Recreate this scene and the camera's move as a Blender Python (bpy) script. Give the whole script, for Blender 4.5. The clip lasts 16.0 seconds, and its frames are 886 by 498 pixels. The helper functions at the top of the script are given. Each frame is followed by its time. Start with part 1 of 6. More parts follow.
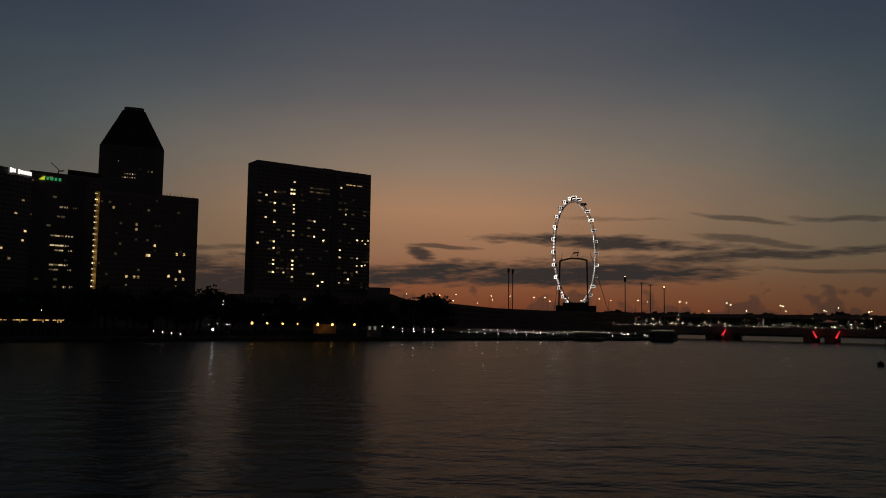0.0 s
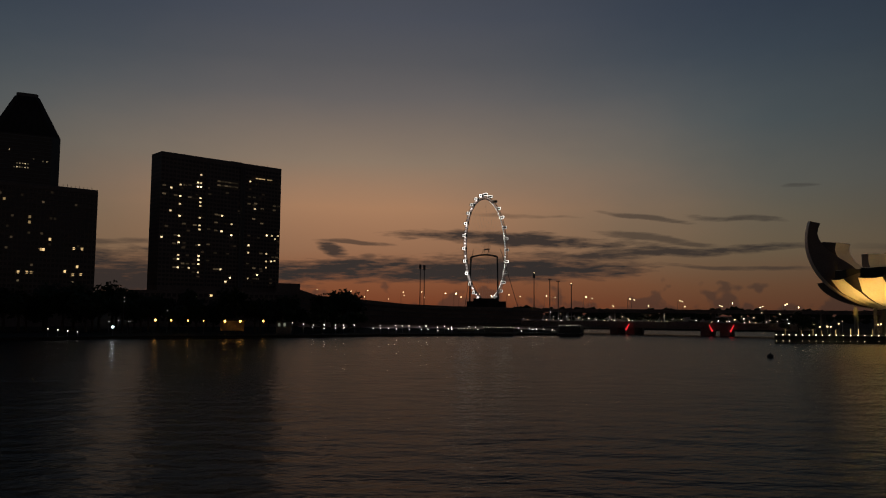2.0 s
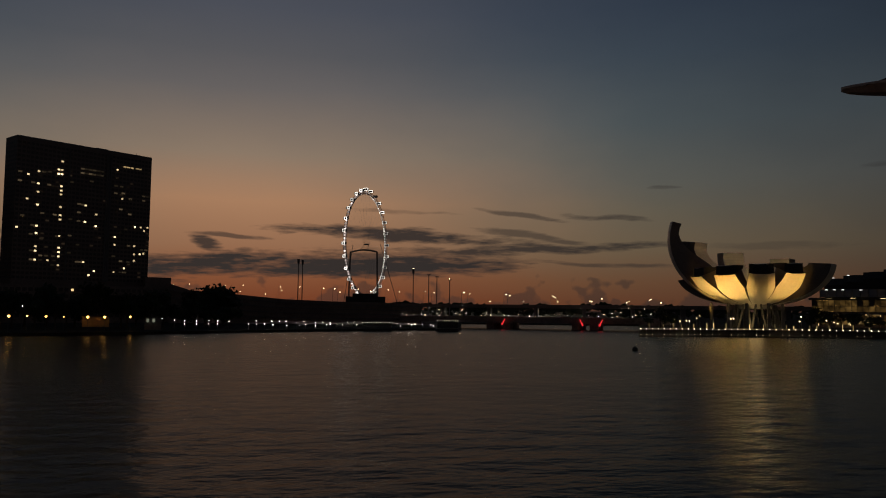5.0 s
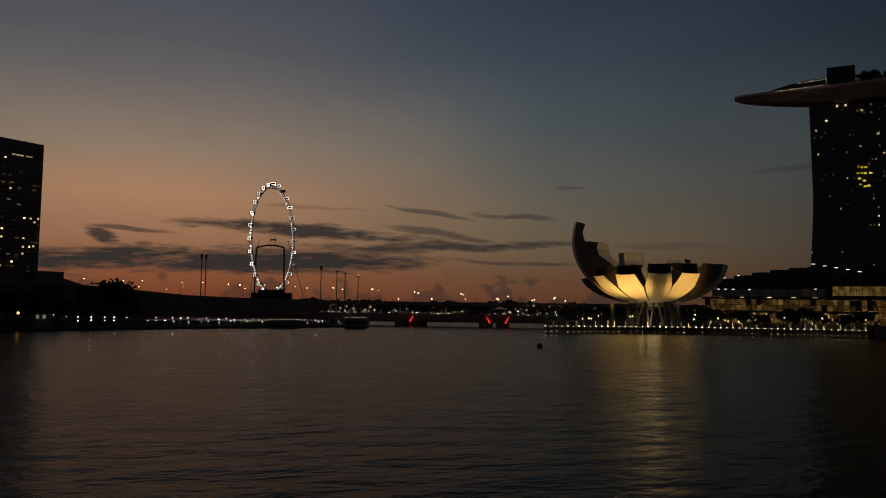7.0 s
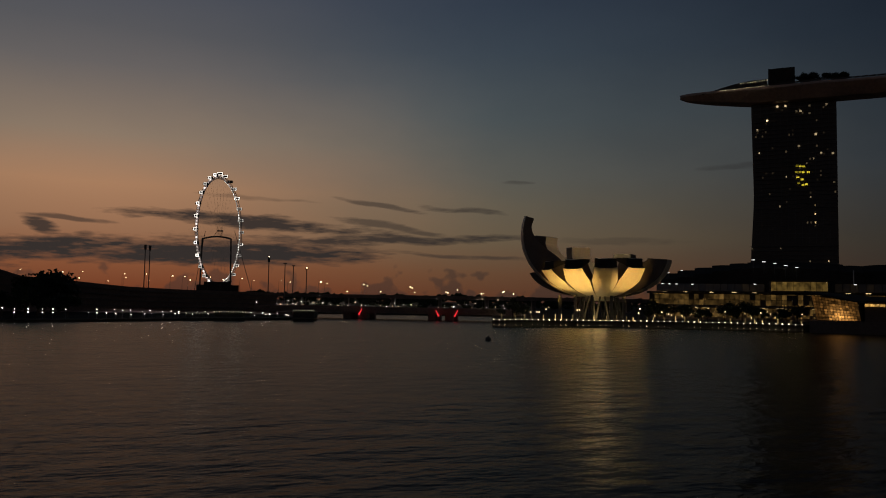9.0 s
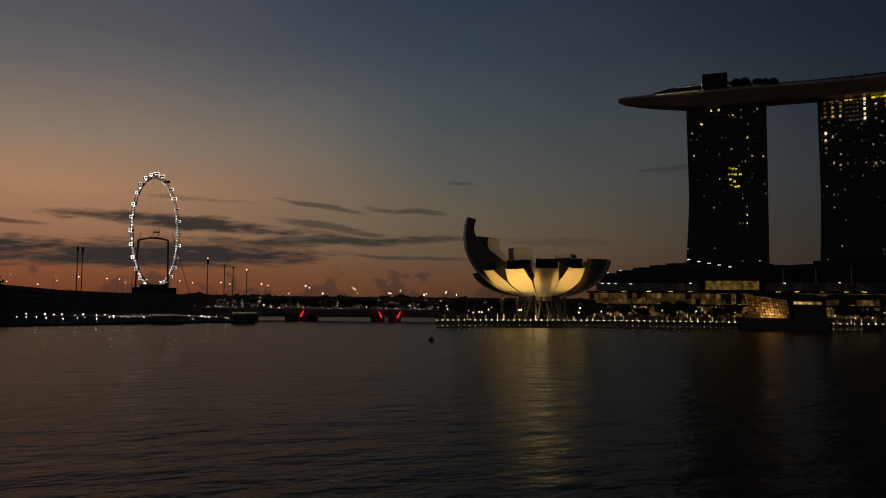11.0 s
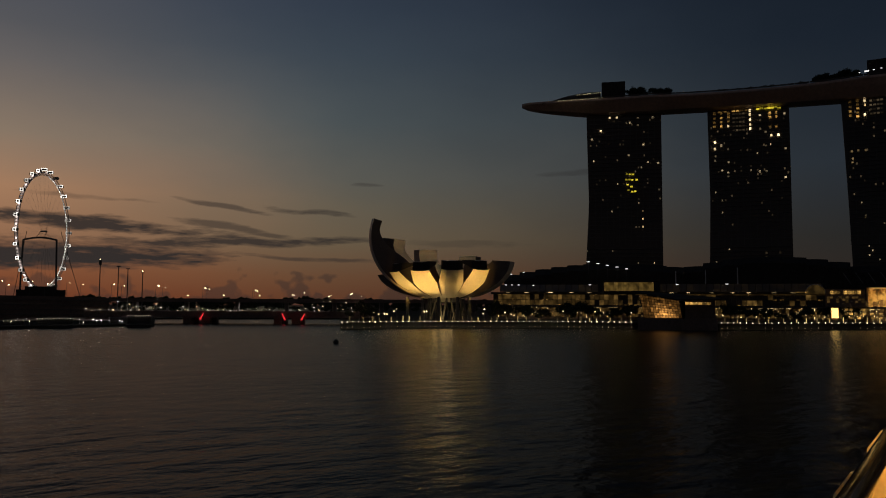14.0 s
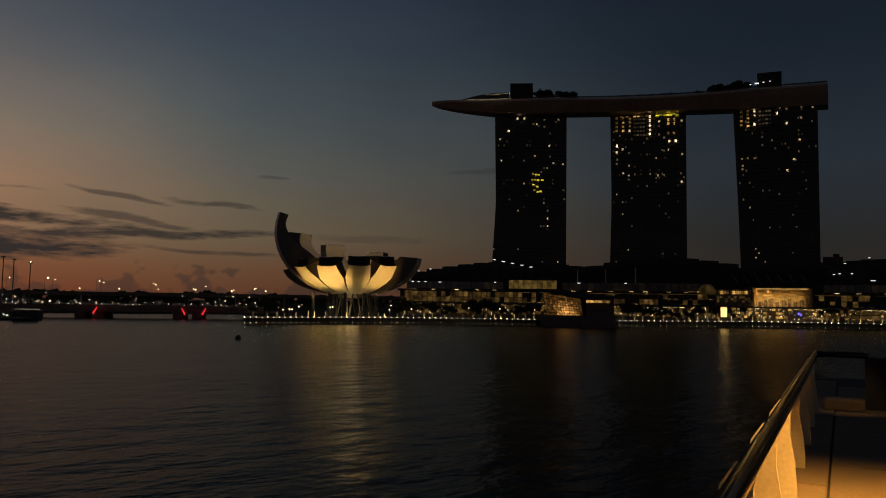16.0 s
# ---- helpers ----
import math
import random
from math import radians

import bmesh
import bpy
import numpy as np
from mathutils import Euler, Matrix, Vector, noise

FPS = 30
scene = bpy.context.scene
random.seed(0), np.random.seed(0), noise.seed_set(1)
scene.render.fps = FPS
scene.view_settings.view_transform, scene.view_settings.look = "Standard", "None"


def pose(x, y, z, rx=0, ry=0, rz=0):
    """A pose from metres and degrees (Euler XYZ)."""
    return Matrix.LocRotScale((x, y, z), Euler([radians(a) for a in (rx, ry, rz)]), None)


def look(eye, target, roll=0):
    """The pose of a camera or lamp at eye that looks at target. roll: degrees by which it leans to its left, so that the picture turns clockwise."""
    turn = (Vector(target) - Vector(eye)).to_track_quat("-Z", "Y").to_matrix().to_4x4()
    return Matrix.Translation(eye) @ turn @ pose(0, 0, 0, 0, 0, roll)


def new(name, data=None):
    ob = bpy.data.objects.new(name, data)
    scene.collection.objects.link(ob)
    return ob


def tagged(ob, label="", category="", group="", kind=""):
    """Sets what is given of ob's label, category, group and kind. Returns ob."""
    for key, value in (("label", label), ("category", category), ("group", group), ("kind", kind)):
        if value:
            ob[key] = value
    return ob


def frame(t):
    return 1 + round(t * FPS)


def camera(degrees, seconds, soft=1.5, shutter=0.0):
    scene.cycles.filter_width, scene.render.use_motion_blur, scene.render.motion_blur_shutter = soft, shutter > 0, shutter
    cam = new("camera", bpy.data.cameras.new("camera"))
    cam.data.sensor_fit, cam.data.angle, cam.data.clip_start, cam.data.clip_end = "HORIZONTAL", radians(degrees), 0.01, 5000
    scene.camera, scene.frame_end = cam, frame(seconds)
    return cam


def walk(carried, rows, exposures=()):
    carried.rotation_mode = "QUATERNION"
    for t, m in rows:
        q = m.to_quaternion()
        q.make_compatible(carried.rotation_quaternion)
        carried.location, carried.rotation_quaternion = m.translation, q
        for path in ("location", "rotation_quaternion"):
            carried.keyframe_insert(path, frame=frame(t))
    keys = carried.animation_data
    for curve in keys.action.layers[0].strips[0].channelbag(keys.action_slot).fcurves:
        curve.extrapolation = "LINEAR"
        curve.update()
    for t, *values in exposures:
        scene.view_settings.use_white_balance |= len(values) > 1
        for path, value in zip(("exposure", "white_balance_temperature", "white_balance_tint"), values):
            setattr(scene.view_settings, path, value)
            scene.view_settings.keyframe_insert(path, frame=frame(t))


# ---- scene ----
# ---- camera: it turns where it stands, above the railing of a waterside deck ----
cam = camera(59.58, 16.0, soft=1.05)
EYE = (0.0, 0.0, 13.0)
ROWS = [
    (0.0, 0.86, 4.87, -0.70), (0.5, -1.05, 4.74, -0.63), (1.0, -2.52, 4.67, -0.46), (1.5, -4.14, 4.65, -0.68),
    (2.0, -5.66, 4.64, -0.50), (2.5, -7.35, 4.34, -0.63), (3.0, -8.44, 4.49, -0.55), (5.5, -16.16, 4.23, -0.65),
    (6.0, -17.64, 4.13, -0.81), (6.5, -19.41, 4.16, -0.73), (7.0, -21.33, 4.22, -0.72), (7.5, -22.48, 4.17, -0.74),
    (8.0, -23.28, 4.00, -0.91), (8.5, -24.34, 3.90, -1.00), (9.0, -25.08, 3.77, -0.97), (11.5, -30.15, 3.90, -0.42),
    (12.0, -30.96, 3.85, -0.36), (12.5, -32.53, 3.87, -0.33), (13.0, -33.89, 3.98, -0.39), (13.5, -34.93, 3.99, -0.33),
    (14.0, -36.27, 4.06, -0.28), (14.5, -37.75, 4.18, -0.25), (15.0, -39.45, 4.28, -0.47), (15.5, -41.10, 4.03, -0.64),
    (16.0, -43.16, 3.85, -0.83),
]
walk(cam, [(t, pose(*EYE, 90 + p, r, y)) for t, y, p, r in ROWS])

# ---- sky at dawn: blue above, a warm glow low in the east, layered dark cloud ----
world = bpy.data.worlds.new("dawn_sky")
scene.world = world
world.use_nodes = True
WT = world.node_tree
WT.nodes.clear()


def wm(op, a, b=None, c=None, clamp=False):
    """A math node of the sky; arguments are sockets or numbers."""
    n = WT.nodes.new("ShaderNodeMath")
    n.operation, n.use_clamp = op, clamp
    for i, v in enumerate((a, b, c)):
        if v is None:
            continue
        if isinstance(v, (int, float)):
            n.inputs[i].default_value = v
        else:
            WT.links.new(v, n.inputs[i])
    return n.outputs[0]


def wramp(fac, stops):
    n = WT.nodes.new("ShaderNodeValToRGB")
    n.color_ramp.interpolation = "LINEAR"
    els = n.color_ramp.elements
    while len(els) < len(stops):
        els.new(0.5)
    for e, (p, col) in zip(els, stops):
        e.position, e.color = p, (*col, 1)
    WT.links.new(fac, n.inputs[0])
    return n.outputs[0]


def wmix(fac, a, b):
    n = WT.nodes.new("ShaderNodeMix")
    n.data_type = "RGBA"
    for sock, v in ((n.inputs[0], fac), (n.inputs[6], a), (n.inputs[7], b)):
        if isinstance(v, (int, float)):
            sock.default_value = v
        elif isinstance(v, tuple):
            sock.default_value = (*v, 1)
        else:
            WT.links.new(v, sock)
    return n.outputs[2]


def wnoise(vec, scale, detail=4.0, rough=0.55):
    n = WT.nodes.new("ShaderNodeTexNoise")
    n.inputs["Scale"].default_value, n.inputs["Detail"].default_value, n.inputs["Roughness"].default_value = scale, detail, rough
    WT.links.new(vec, n.inputs["Vector"])
    return n.outputs["Fac"]


def wvec(x, y, z):
    n = WT.nodes.new("ShaderNodeCombineXYZ")
    for i, v in enumerate((x, y, z)):
        if isinstance(v, (int, float)):
            n.inputs[i].default_value = v
        else:
            WT.links.new(v, n.inputs[i])
    return n.outputs[0]


coords = WT.nodes.new("ShaderNodeTexCoord")
sep = WT.nodes.new("ShaderNodeSeparateXYZ")
WT.links.new(coords.outputs["Generated"], sep.inputs[0])
SX, SY, SZ = sep.outputs
AZ = wm("MULTIPLY", wm("ARCTAN2", SX, SY), 57.29578)       # degrees, clockwise from +y
EL = wm("MULTIPLY", wm("ARCSINE", SZ), 57.29578)           # degrees above the horizon
ELN = wm("DIVIDE", wm("MAXIMUM", EL, 0.0), 40.0, clamp=True)
# the glow is strongest in the east and fades faster to the south than to the north
GLOW_AZ = 0.5
off = wm("SUBTRACT", AZ, GLOW_AZ)
away = wm("MAXIMUM", off, wm("MULTIPLY", off, -0.95))
haze = wnoise(wvec(wm("MULTIPLY", AZ, 0.06), wm("MULTIPLY", EL, 0.12), 0.0), 1.0, 4.0)
away = wm("ADD", away, wm("MULTIPLY", wm("SUBTRACT", haze, 0.5), 9.0))


def smooth(a, lo, hi):
    """0 below lo, 1 above hi, with a soft course between."""
    x = wm("DIVIDE", wm("SUBTRACT", a, lo), hi - lo, clamp=True)
    return wm("MULTIPLY", wm("MULTIPLY", x, x), wm("SUBTRACT", 3.0, wm("MULTIPLY", x, 2.0)))


w_mid, w_side = smooth(away, 0.0, 31.0), smooth(away, 17.0, 66.0)
eln = wm("ADD", ELN, wm("MULTIPLY", wm("SUBTRACT", haze, 0.5), 0.03))
east = wramp(eln, [(0.0, (0.165, 0.042, 0.017)), (0.05, (0.225, 0.079, 0.035)), (0.11, (0.297, 0.147, 0.079)), (0.19, (0.385, 0.205, 0.112)), (0.275, (0.256, 0.188, 0.135)),
                   (0.39, (0.133, 0.120, 0.117)), (0.45, (0.095, 0.094, 0.102)), (0.53, (0.070, 0.076, 0.096)), (0.75, (0.032, 0.040, 0.058)), (1.0, (0.020, 0.026, 0.040))])
mid = wramp(eln, [(0, (0.118, 0.041, 0.019)), (0.05, (0.143, 0.068, 0.034)), (0.11, (0.146, 0.106, 0.064)), (0.175, (0.13, 0.111, 0.079)), (0.225, (0.1107, 0.108, 0.09095)),
                  (0.335, (0.07626, 0.092, 0.09737)), (0.45, (0.0465, 0.063, 0.08239)), (0.53, (0.03441, 0.048, 0.07062)), (0.75, (0.01674, 0.026, 0.0428)), (1, (0.01116, 0.017, 0.03103))])
side = wramp(eln, [(0, (0.028, 0.019, 0.014)), (0.115, (0.021, 0.0205, 0.0195)), (0.24, (0.02046, 0.027, 0.03531)), (0.44, (0.01004, 0.0155, 0.02482)), (0.65, (0.006045, 0.01, 0.01766)), (1, (0.00465, 0.0075, 0.01391))])
# opposite the dawn the sky turns mauve and a little brighter again
back = wramp(eln, [(0, (0.045, 0.034, 0.030)), (0.2, (0.046, 0.036, 0.034)), (0.5, (0.022, 0.022, 0.027)), (1, (0.006, 0.008, 0.014))])
sky_col = wmix(smooth(away, 85.0, 135.0), wmix(w_side, wmix(w_mid, east, mid), side), back)
glow = wm("SUBTRACT", 1.0, wm("DIVIDE", away, 60.0), clamp=True)

# clouds: (azimuth, elevation, half width, half height, slope, weight)
bend = wm("MULTIPLY", wm("SUBTRACT", wnoise(wvec(wm("MULTIPLY", AZ, 0.13), wm("MULTIPLY", EL, 0.25), 5.0), 1.0, 2.0), 0.5), 1.1)
wob = wnoise(wvec(wm("MULTIPLY", AZ, 0.17), wm("MULTIPLY", EL, 0.9), 3.0), 1.0, 6.0, 0.6)
fine = wnoise(wvec(wm("MULTIPLY", AZ, 0.65), wm("MULTIPLY", EL, 4.0), 7.0), 1.0, 5.0, 0.55)
edge = wm("ADD", wm("MULTIPLY", wm("SUBTRACT", wob, 0.5), 2.7), wm("MULTIPLY", wm("SUBTRACT", fine, 0.5), 1.9))
CLOUDS = [
    (-2.55, 4.5, 1.25, 0.52, -0.33, 0.9), (-0.9, 5.12, 3.0, 0.17, -0.03, 0.7), (0.1, 4.0, 0.8, 0.32, 0.0, 0.75), (11.0, 5.35, 9.5, 0.55, -0.06, 0.95),
    (8.0, 3.25, 12.5, 1.10, 0.02, 1.0), (-3.0, 2.85, 15.0, 0.88, 0.015, 1.0), (23.5, 4.35, 8.5, 0.34, 0.03, 0.88), (16.5, 4.0, 6.0, 0.55, 0.07, 0.9),
    (20.6, 6.85, 3.4, 0.2, -0.11, 0.6), (26.6, 6.6, 3.5, 0.24, -0.10, 0.65), (21.2, 5.25, 5.0, 0.3, -0.13, 0.6), (26.4, 3.3, 5.0, 0.18, -0.03, 0.6),
    (-20.0, 2.2, 16.0, 2.1, 0.0, 0.95), (-17.0, 4.75, 5.0, 0.25, 0.0, 0.6), (11.5, 7.0, 4.5, 0.16, -0.05, 0.35), (46.0, 9.6, 3.2, 0.22, 0.08, 0.35), (30.5, 8.7, 1.2, 0.15, 0.05, 0.4),
    (37.5, 4.5, 5.0, 0.30, -0.02, 0.28), (96.0, 5.0, 16.0, 0.9, 0.0, 0.5), (-60.0, 4.0, 12.0, 0.9, 0.0, 0.6),
]
cover = None
for a, e, w, h, slope, weight in CLOUDS:
    da = wm("SUBTRACT", AZ, a)
    de = wm("ADD", wm("SUBTRACT", wm("SUBTRACT", EL, e), wm("MULTIPLY", da, slope)), bend)
    q = wm("ADD", wm("POWER", wm("DIVIDE", da, w), 4.0 if w > 12 else 2.0), wm("POWER", wm("DIVIDE", de, h), 2.0))
    m = wm("MULTIPLY", wm("MULTIPLY", wm("ADD", wm("SUBTRACT", 1.0, q), wm("ADD", edge, 0.15)), 0.95, clamp=True), weight)
    cover = m if cover is None else wm("MAXIMUM", cover, m)
# heaped cloud low along the horizon
heap = wnoise(wvec(wm("MULTIPLY", AZ, 0.55), wm("MULTIPLY", EL, 0.60), 1.5), 1.0, 2.5, 0.5)
low = wm("MULTIPLY", wm("SUBTRACT", heap, wm("ADD", 0.38, wm("MULTIPLY", EL, 0.12))), 14.0, clamp=True)
cover = wm("MAXIMUM", cover, wm("MULTIPLY", low, 0.5))
cloud_col = wmix(glow, (0.018, 0.017, 0.018), (0.037, 0.029, 0.026))
final = wmix(cover, sky_col, cloud_col)
bg = WT.nodes.new("ShaderNodeBackground")
bg.inputs["Strength"].default_value = 1.0
WT.links.new(final, bg.inputs["Color"])
wout = WT.nodes.new("ShaderNodeOutputWorld")
WT.links.new(bg.outputs[0], wout.inputs["Surface"])

# ---- materials ----
def material(name, color, rough=0.6, metal=0.0, vary=0.25, scale=0.3, bump=0.0, spec=0.5, fine=8.0):
    """A surface with large stains and fine grain; scale is in waves a metre."""
    m = bpy.data.materials.new(name)
    m.use_nodes = True
    nt = m.node_tree
    p = nt.nodes["Principled BSDF"]
    p.inputs["Roughness"].default_value, p.inputs["Metallic"].default_value = rough, metal
    p.inputs["Specular IOR Level"].default_value = spec
    tc = nt.nodes.new("ShaderNodeTexCoord")
    n1, n2 = nt.nodes.new("ShaderNodeTexNoise"), nt.nodes.new("ShaderNodeTexNoise")
    n1.inputs["Scale"].default_value, n2.inputs["Scale"].default_value = scale, scale * fine
    n1.inputs["Detail"].default_value = 5.0
    for n in (n1, n2):
        nt.links.new(tc.outputs["Object"], n.inputs["Vector"])
    add = nt.nodes.new("ShaderNodeMath")
    add.operation = "ADD"
    nt.links.new(n1.outputs["Fac"], add.inputs[0])
    nt.links.new(n2.outputs["Fac"], add.inputs[1])
    mr = nt.nodes.new("ShaderNodeMapRange")
    mr.inputs["From Min"].default_value, mr.inputs["From Max"].default_value = 0.6, 1.4
    mr.inputs["To Min"].default_value, mr.inputs["To Max"].default_value = 1 - vary, 1 + vary
    nt.links.new(add.outputs[0], mr.inputs["Value"])
    mul = nt.nodes.new("ShaderNodeVectorMath")
    mul.operation = "SCALE"
    mul.inputs[0].default_value = color
    nt.links.new(mr.outputs[0], mul.inputs["Scale"])
    nt.links.new(mul.outputs[0], p.inputs["Base Color"])
    if bump:
        b = nt.nodes.new("ShaderNodeBump")
        b.inputs["Strength"].default_value, b.inputs["Distance"].default_value = bump, 0.02
        nt.links.new(n2.outputs["Fac"], b.inputs["Height"])
        nt.links.new(b.outputs[0], p.inputs["Normal"])
    return m


def glowing(name, color, strength, vary=0.0, mottle=0.0):
    """The face of a lamp or a lit window; vary lets alike pieces differ in brightness."""
    m = bpy.data.materials.new(name)
    m.use_nodes = True
    nt = m.node_tree
    p = nt.nodes["Principled BSDF"]
    p.inputs["Base Color"].default_value = (0.05, 0.05, 0.05, 1)
    p.inputs["Emission Color"].default_value = (*color, 1)
    p.inputs["Emission Strength"].default_value = strength
    if vary:
        oi = nt.nodes.new("ShaderNodeObjectInfo")
        pw = nt.nodes.new("ShaderNodeMath")
        pw.operation = "POWER"
        pw.inputs[1].default_value = 2.2
        nt.links.new(oi.outputs["Random"], pw.inputs[0])
        mr = nt.nodes.new("ShaderNodeMapRange")
        mr.inputs["To Min"].default_value, mr.inputs["To Max"].default_value = strength * (1 - vary), strength * (1 + vary)
        nt.links.new(pw.outputs[0], mr.inputs["Value"])
        nt.links.new(mr.outputs[0], p.inputs["Emission Strength"])
    if mottle:                                # what stands in the lit room breaks its light up; mottle is in waves a metre
        geo = nt.nodes.new("ShaderNodeNewGeometry")
        no = nt.nodes.new("ShaderNodeTexNoise")
        no.inputs["Scale"].default_value, no.inputs["Detail"].default_value = mottle, 3.0
        nt.links.new(geo.outputs["Position"], no.inputs["Vector"])
        sp = nt.nodes.new("ShaderNodeMapRange")
        sp.inputs["From Min"].default_value, sp.inputs["From Max"].default_value = 0.36, 0.68
        sp.inputs["To Min"].default_value, sp.inputs["To Max"].default_value = 0.4, 1.75
        nt.links.new(no.outputs["Fac"], sp.inputs["Value"])
        mu = nt.nodes.new("ShaderNodeMath")
        mu.operation = "MULTIPLY"
        mu.inputs[1].default_value = strength
        if vary:
            nt.links.new(mr.outputs[0], mu.inputs[1])
        nt.links.new(sp.outputs[0], mu.inputs[0])
        nt.links.new(mu.outputs[0], p.inputs["Emission Strength"])
    return m


CONCRETE = material("concrete", (0.16, 0.15, 0.14), 0.8, vary=0.25, scale=0.08)
DARK_STONE = material("dark_stone_cladding", (0.20, 0.155, 0.13), 0.6, vary=0.3, scale=0.1)
DARK_GLASS = material("dark_glazing", (0.060, 0.050, 0.044), 0.28, vary=0.2, scale=0.05)
BLIND_GLASS = material("curtained_glazing", (0.045, 0.04, 0.035), 0.35, vary=0.4, scale=0.3)
STEEL = material("painted_steel", (0.13, 0.13, 0.13), 0.5, vary=0.15, scale=0.5)
WHITE_STEEL = material("white_painted_steel", (0.7, 0.7, 0.68), 0.45, vary=0.1, scale=0.5)
PETAL = material("white_composite_skin", (0.64, 0.62, 0.57), 0.45, vary=0.08, scale=0.12)
HULL = material("champagne_metal_cladding", (0.72, 0.52, 0.42), 0.38, metal=0.1, vary=0.2, scale=0.05)
ROOF = material("grey_metal_roof", (0.06, 0.055, 0.05), 0.85, vary=0.25, scale=0.05, spec=0.15)
PETAL_SIDE = material("blasted_steel_sheet", (0.17, 0.15, 0.14), 0.55, metal=0.55, vary=0.2, scale=0.15)
LEAF = material("dark_foliage", (0.035, 0.05, 0.022), 0.7, vary=0.4, scale=0.6)
BARK = material("bark", (0.09, 0.07, 0.05), 0.9, vary=0.3, scale=2.0)
GROUND = material("park_ground", (0.05, 0.05, 0.04), 0.95, vary=0.4, scale=0.02, spec=0.05)
ASPHALT = material("asphalt", (0.05, 0.05, 0.05), 0.9, vary=0.2, scale=0.3)
PAVER = material("granite_paver", (0.20, 0.155, 0.105), 0.8, vary=0.22, scale=1.3, bump=0.25, fine=30)
GROUT = material("paver_joint", (0.07, 0.06, 0.05), 0.9, vary=0.2, scale=3)
RAIL_METAL = material("brushed_steel", (0.055, 0.05, 0.046), 0.10, metal=1.0, vary=0.12, scale=6, bump=0.06, fine=20)
RUBBER = material("dark_rubber", (0.03, 0.03, 0.03), 0.7)
LAMP_WARM = glowing("warm_lamp_glass", (1.0, 0.72, 0.38), 9.0, 0.5)
LAMP_WHITE = glowing("white_lamp_glass", (1.0, 0.90, 0.74), 9.0, 0.5)
LAMP_AMBER = glowing("amber_lamp_glass", (1.0, 0.50, 0.10), 7.0, 0.2)
LAMP_RED = glowing("red_lamp_glass", (1.0, 0.04, 0.05), 0.75)
LAMP_COOL = glowing("cool_lamp_glass", (0.85, 0.95, 1.0), 12.0)
WIN_WARM = glowing("warm_lit_window", (1.0, 0.68, 0.30), 0.6, 0.85)
WIN_PALE = glowing("pale_lit_window", (1.0, 0.77, 0.43), 0.36, 0.85)
WIN_DIM = glowing("dim_lit_window", (0.95, 0.68, 0.38), 0.05, 0.8)
WIN_ROOM = glowing("bright_hotel_room", (1.0, 0.76, 0.40), 1.6, 0.6)
WIN_FAINT = glowing("faint_hotel_room", (0.95, 0.62, 0.36), 0.014, 0.7)
STAIR_WALL = glowing("lamplit_stair_glass", (1.0, 0.52, 0.10), 0.13, 0.5)
WIN_GOLD = glowing("golden_lit_glazing", (1.0, 0.55, 0.13), 0.40, 0.85, 0.9)
WIN_AMBER = glowing("dim_amber_glazing", (1.0, 0.56, 0.15), 0.060, 0.6, 0.25)
WIN_YELLOW = glowing("yellow_lit_window", (1.0, 0.80, 0.05), 0.60, 0.6)
WHEEL_LED = glowing("white_led_strip", (1.0, 0.93, 0.84), 1.7, 0.7)
SIGN_WHITE = glowing("white_sign_face", (1.0, 0.98, 0.95), 1.1)
SIGN_GREEN = glowing("green_sign_face", (0.08, 0.75, 0.25), 0.32)
SIGN_YELLOW = glowing("yellow_sign_face", (0.75, 0.85, 0.05), 0.6)
CABIN = glowing("cabin_lamp_glass", (1.0, 0.86, 0.60), 2.2, 0.7)
LAMP_BLUE = glowing("blue_lamp_glass", (0.15, 0.12, 1.0), 2.0)


def water_material():
    m = bpy.data.materials.new("bay_water")
    m.use_nodes = True
    nt = m.node_tree
    p = nt.nodes["Principled BSDF"]
    p.inputs["Base Color"].default_value = (0.004, 0.0045, 0.004, 1)
    p.inputs["Roughness"].default_value = 0.235
    p.inputs["Specular IOR Level"].default_value = 0.09
    p.inputs["IOR"].default_value = 1.333
    tc = nt.nodes.new("ShaderNodeTexCoord")
    prev = None
    for scale, dist, detail, stretch in ((0.03, 0.8, 2.0, 0.7), (0.25, 0.52, 3.0, 0.55), (1.3, 0.10, 3.0, 0.6)):
        mp = nt.nodes.new("ShaderNodeMapping")
        mp.inputs["Rotation"].default_value = (0, 0, 0.5)
        mp.inputs["Scale"].default_value = (stretch, 1.0, 1.0)
        nt.links.new(tc.outputs["Object"], mp.inputs["Vector"])
        n = nt.nodes.new("ShaderNodeTexNoise")
        n.inputs["Scale"].default_value, n.inputs["Detail"].default_value = scale, detail
        nt.links.new(mp.outputs[0], n.inputs["Vector"])
        b = nt.nodes.new("ShaderNodeBump")
        b.inputs["Strength"].default_value, b.inputs["Distance"].default_value = 1.0, dist
        nt.links.new(n.outputs["Fac"], b.inputs["Height"])
        if prev:
            nt.links.new(prev, b.inputs["Normal"])
        prev = b.outputs[0]
    nt.links.new(prev, p.inputs["Normal"])
    return m


WATER = water_material()


# ---- building helpers ----
def pol(az, d, z=0.0):
    """The point at azimuth az (degrees clockwise from +y), d metres off the viewpoint, at height z."""
    return Vector((d * math.sin(radians(az)), d * math.cos(radians(az)), z))


def high(el, d):
    """The height at which a thing d metres off stands el degrees above the eye."""
    return EYE[2] + d * math.tan(radians(el))


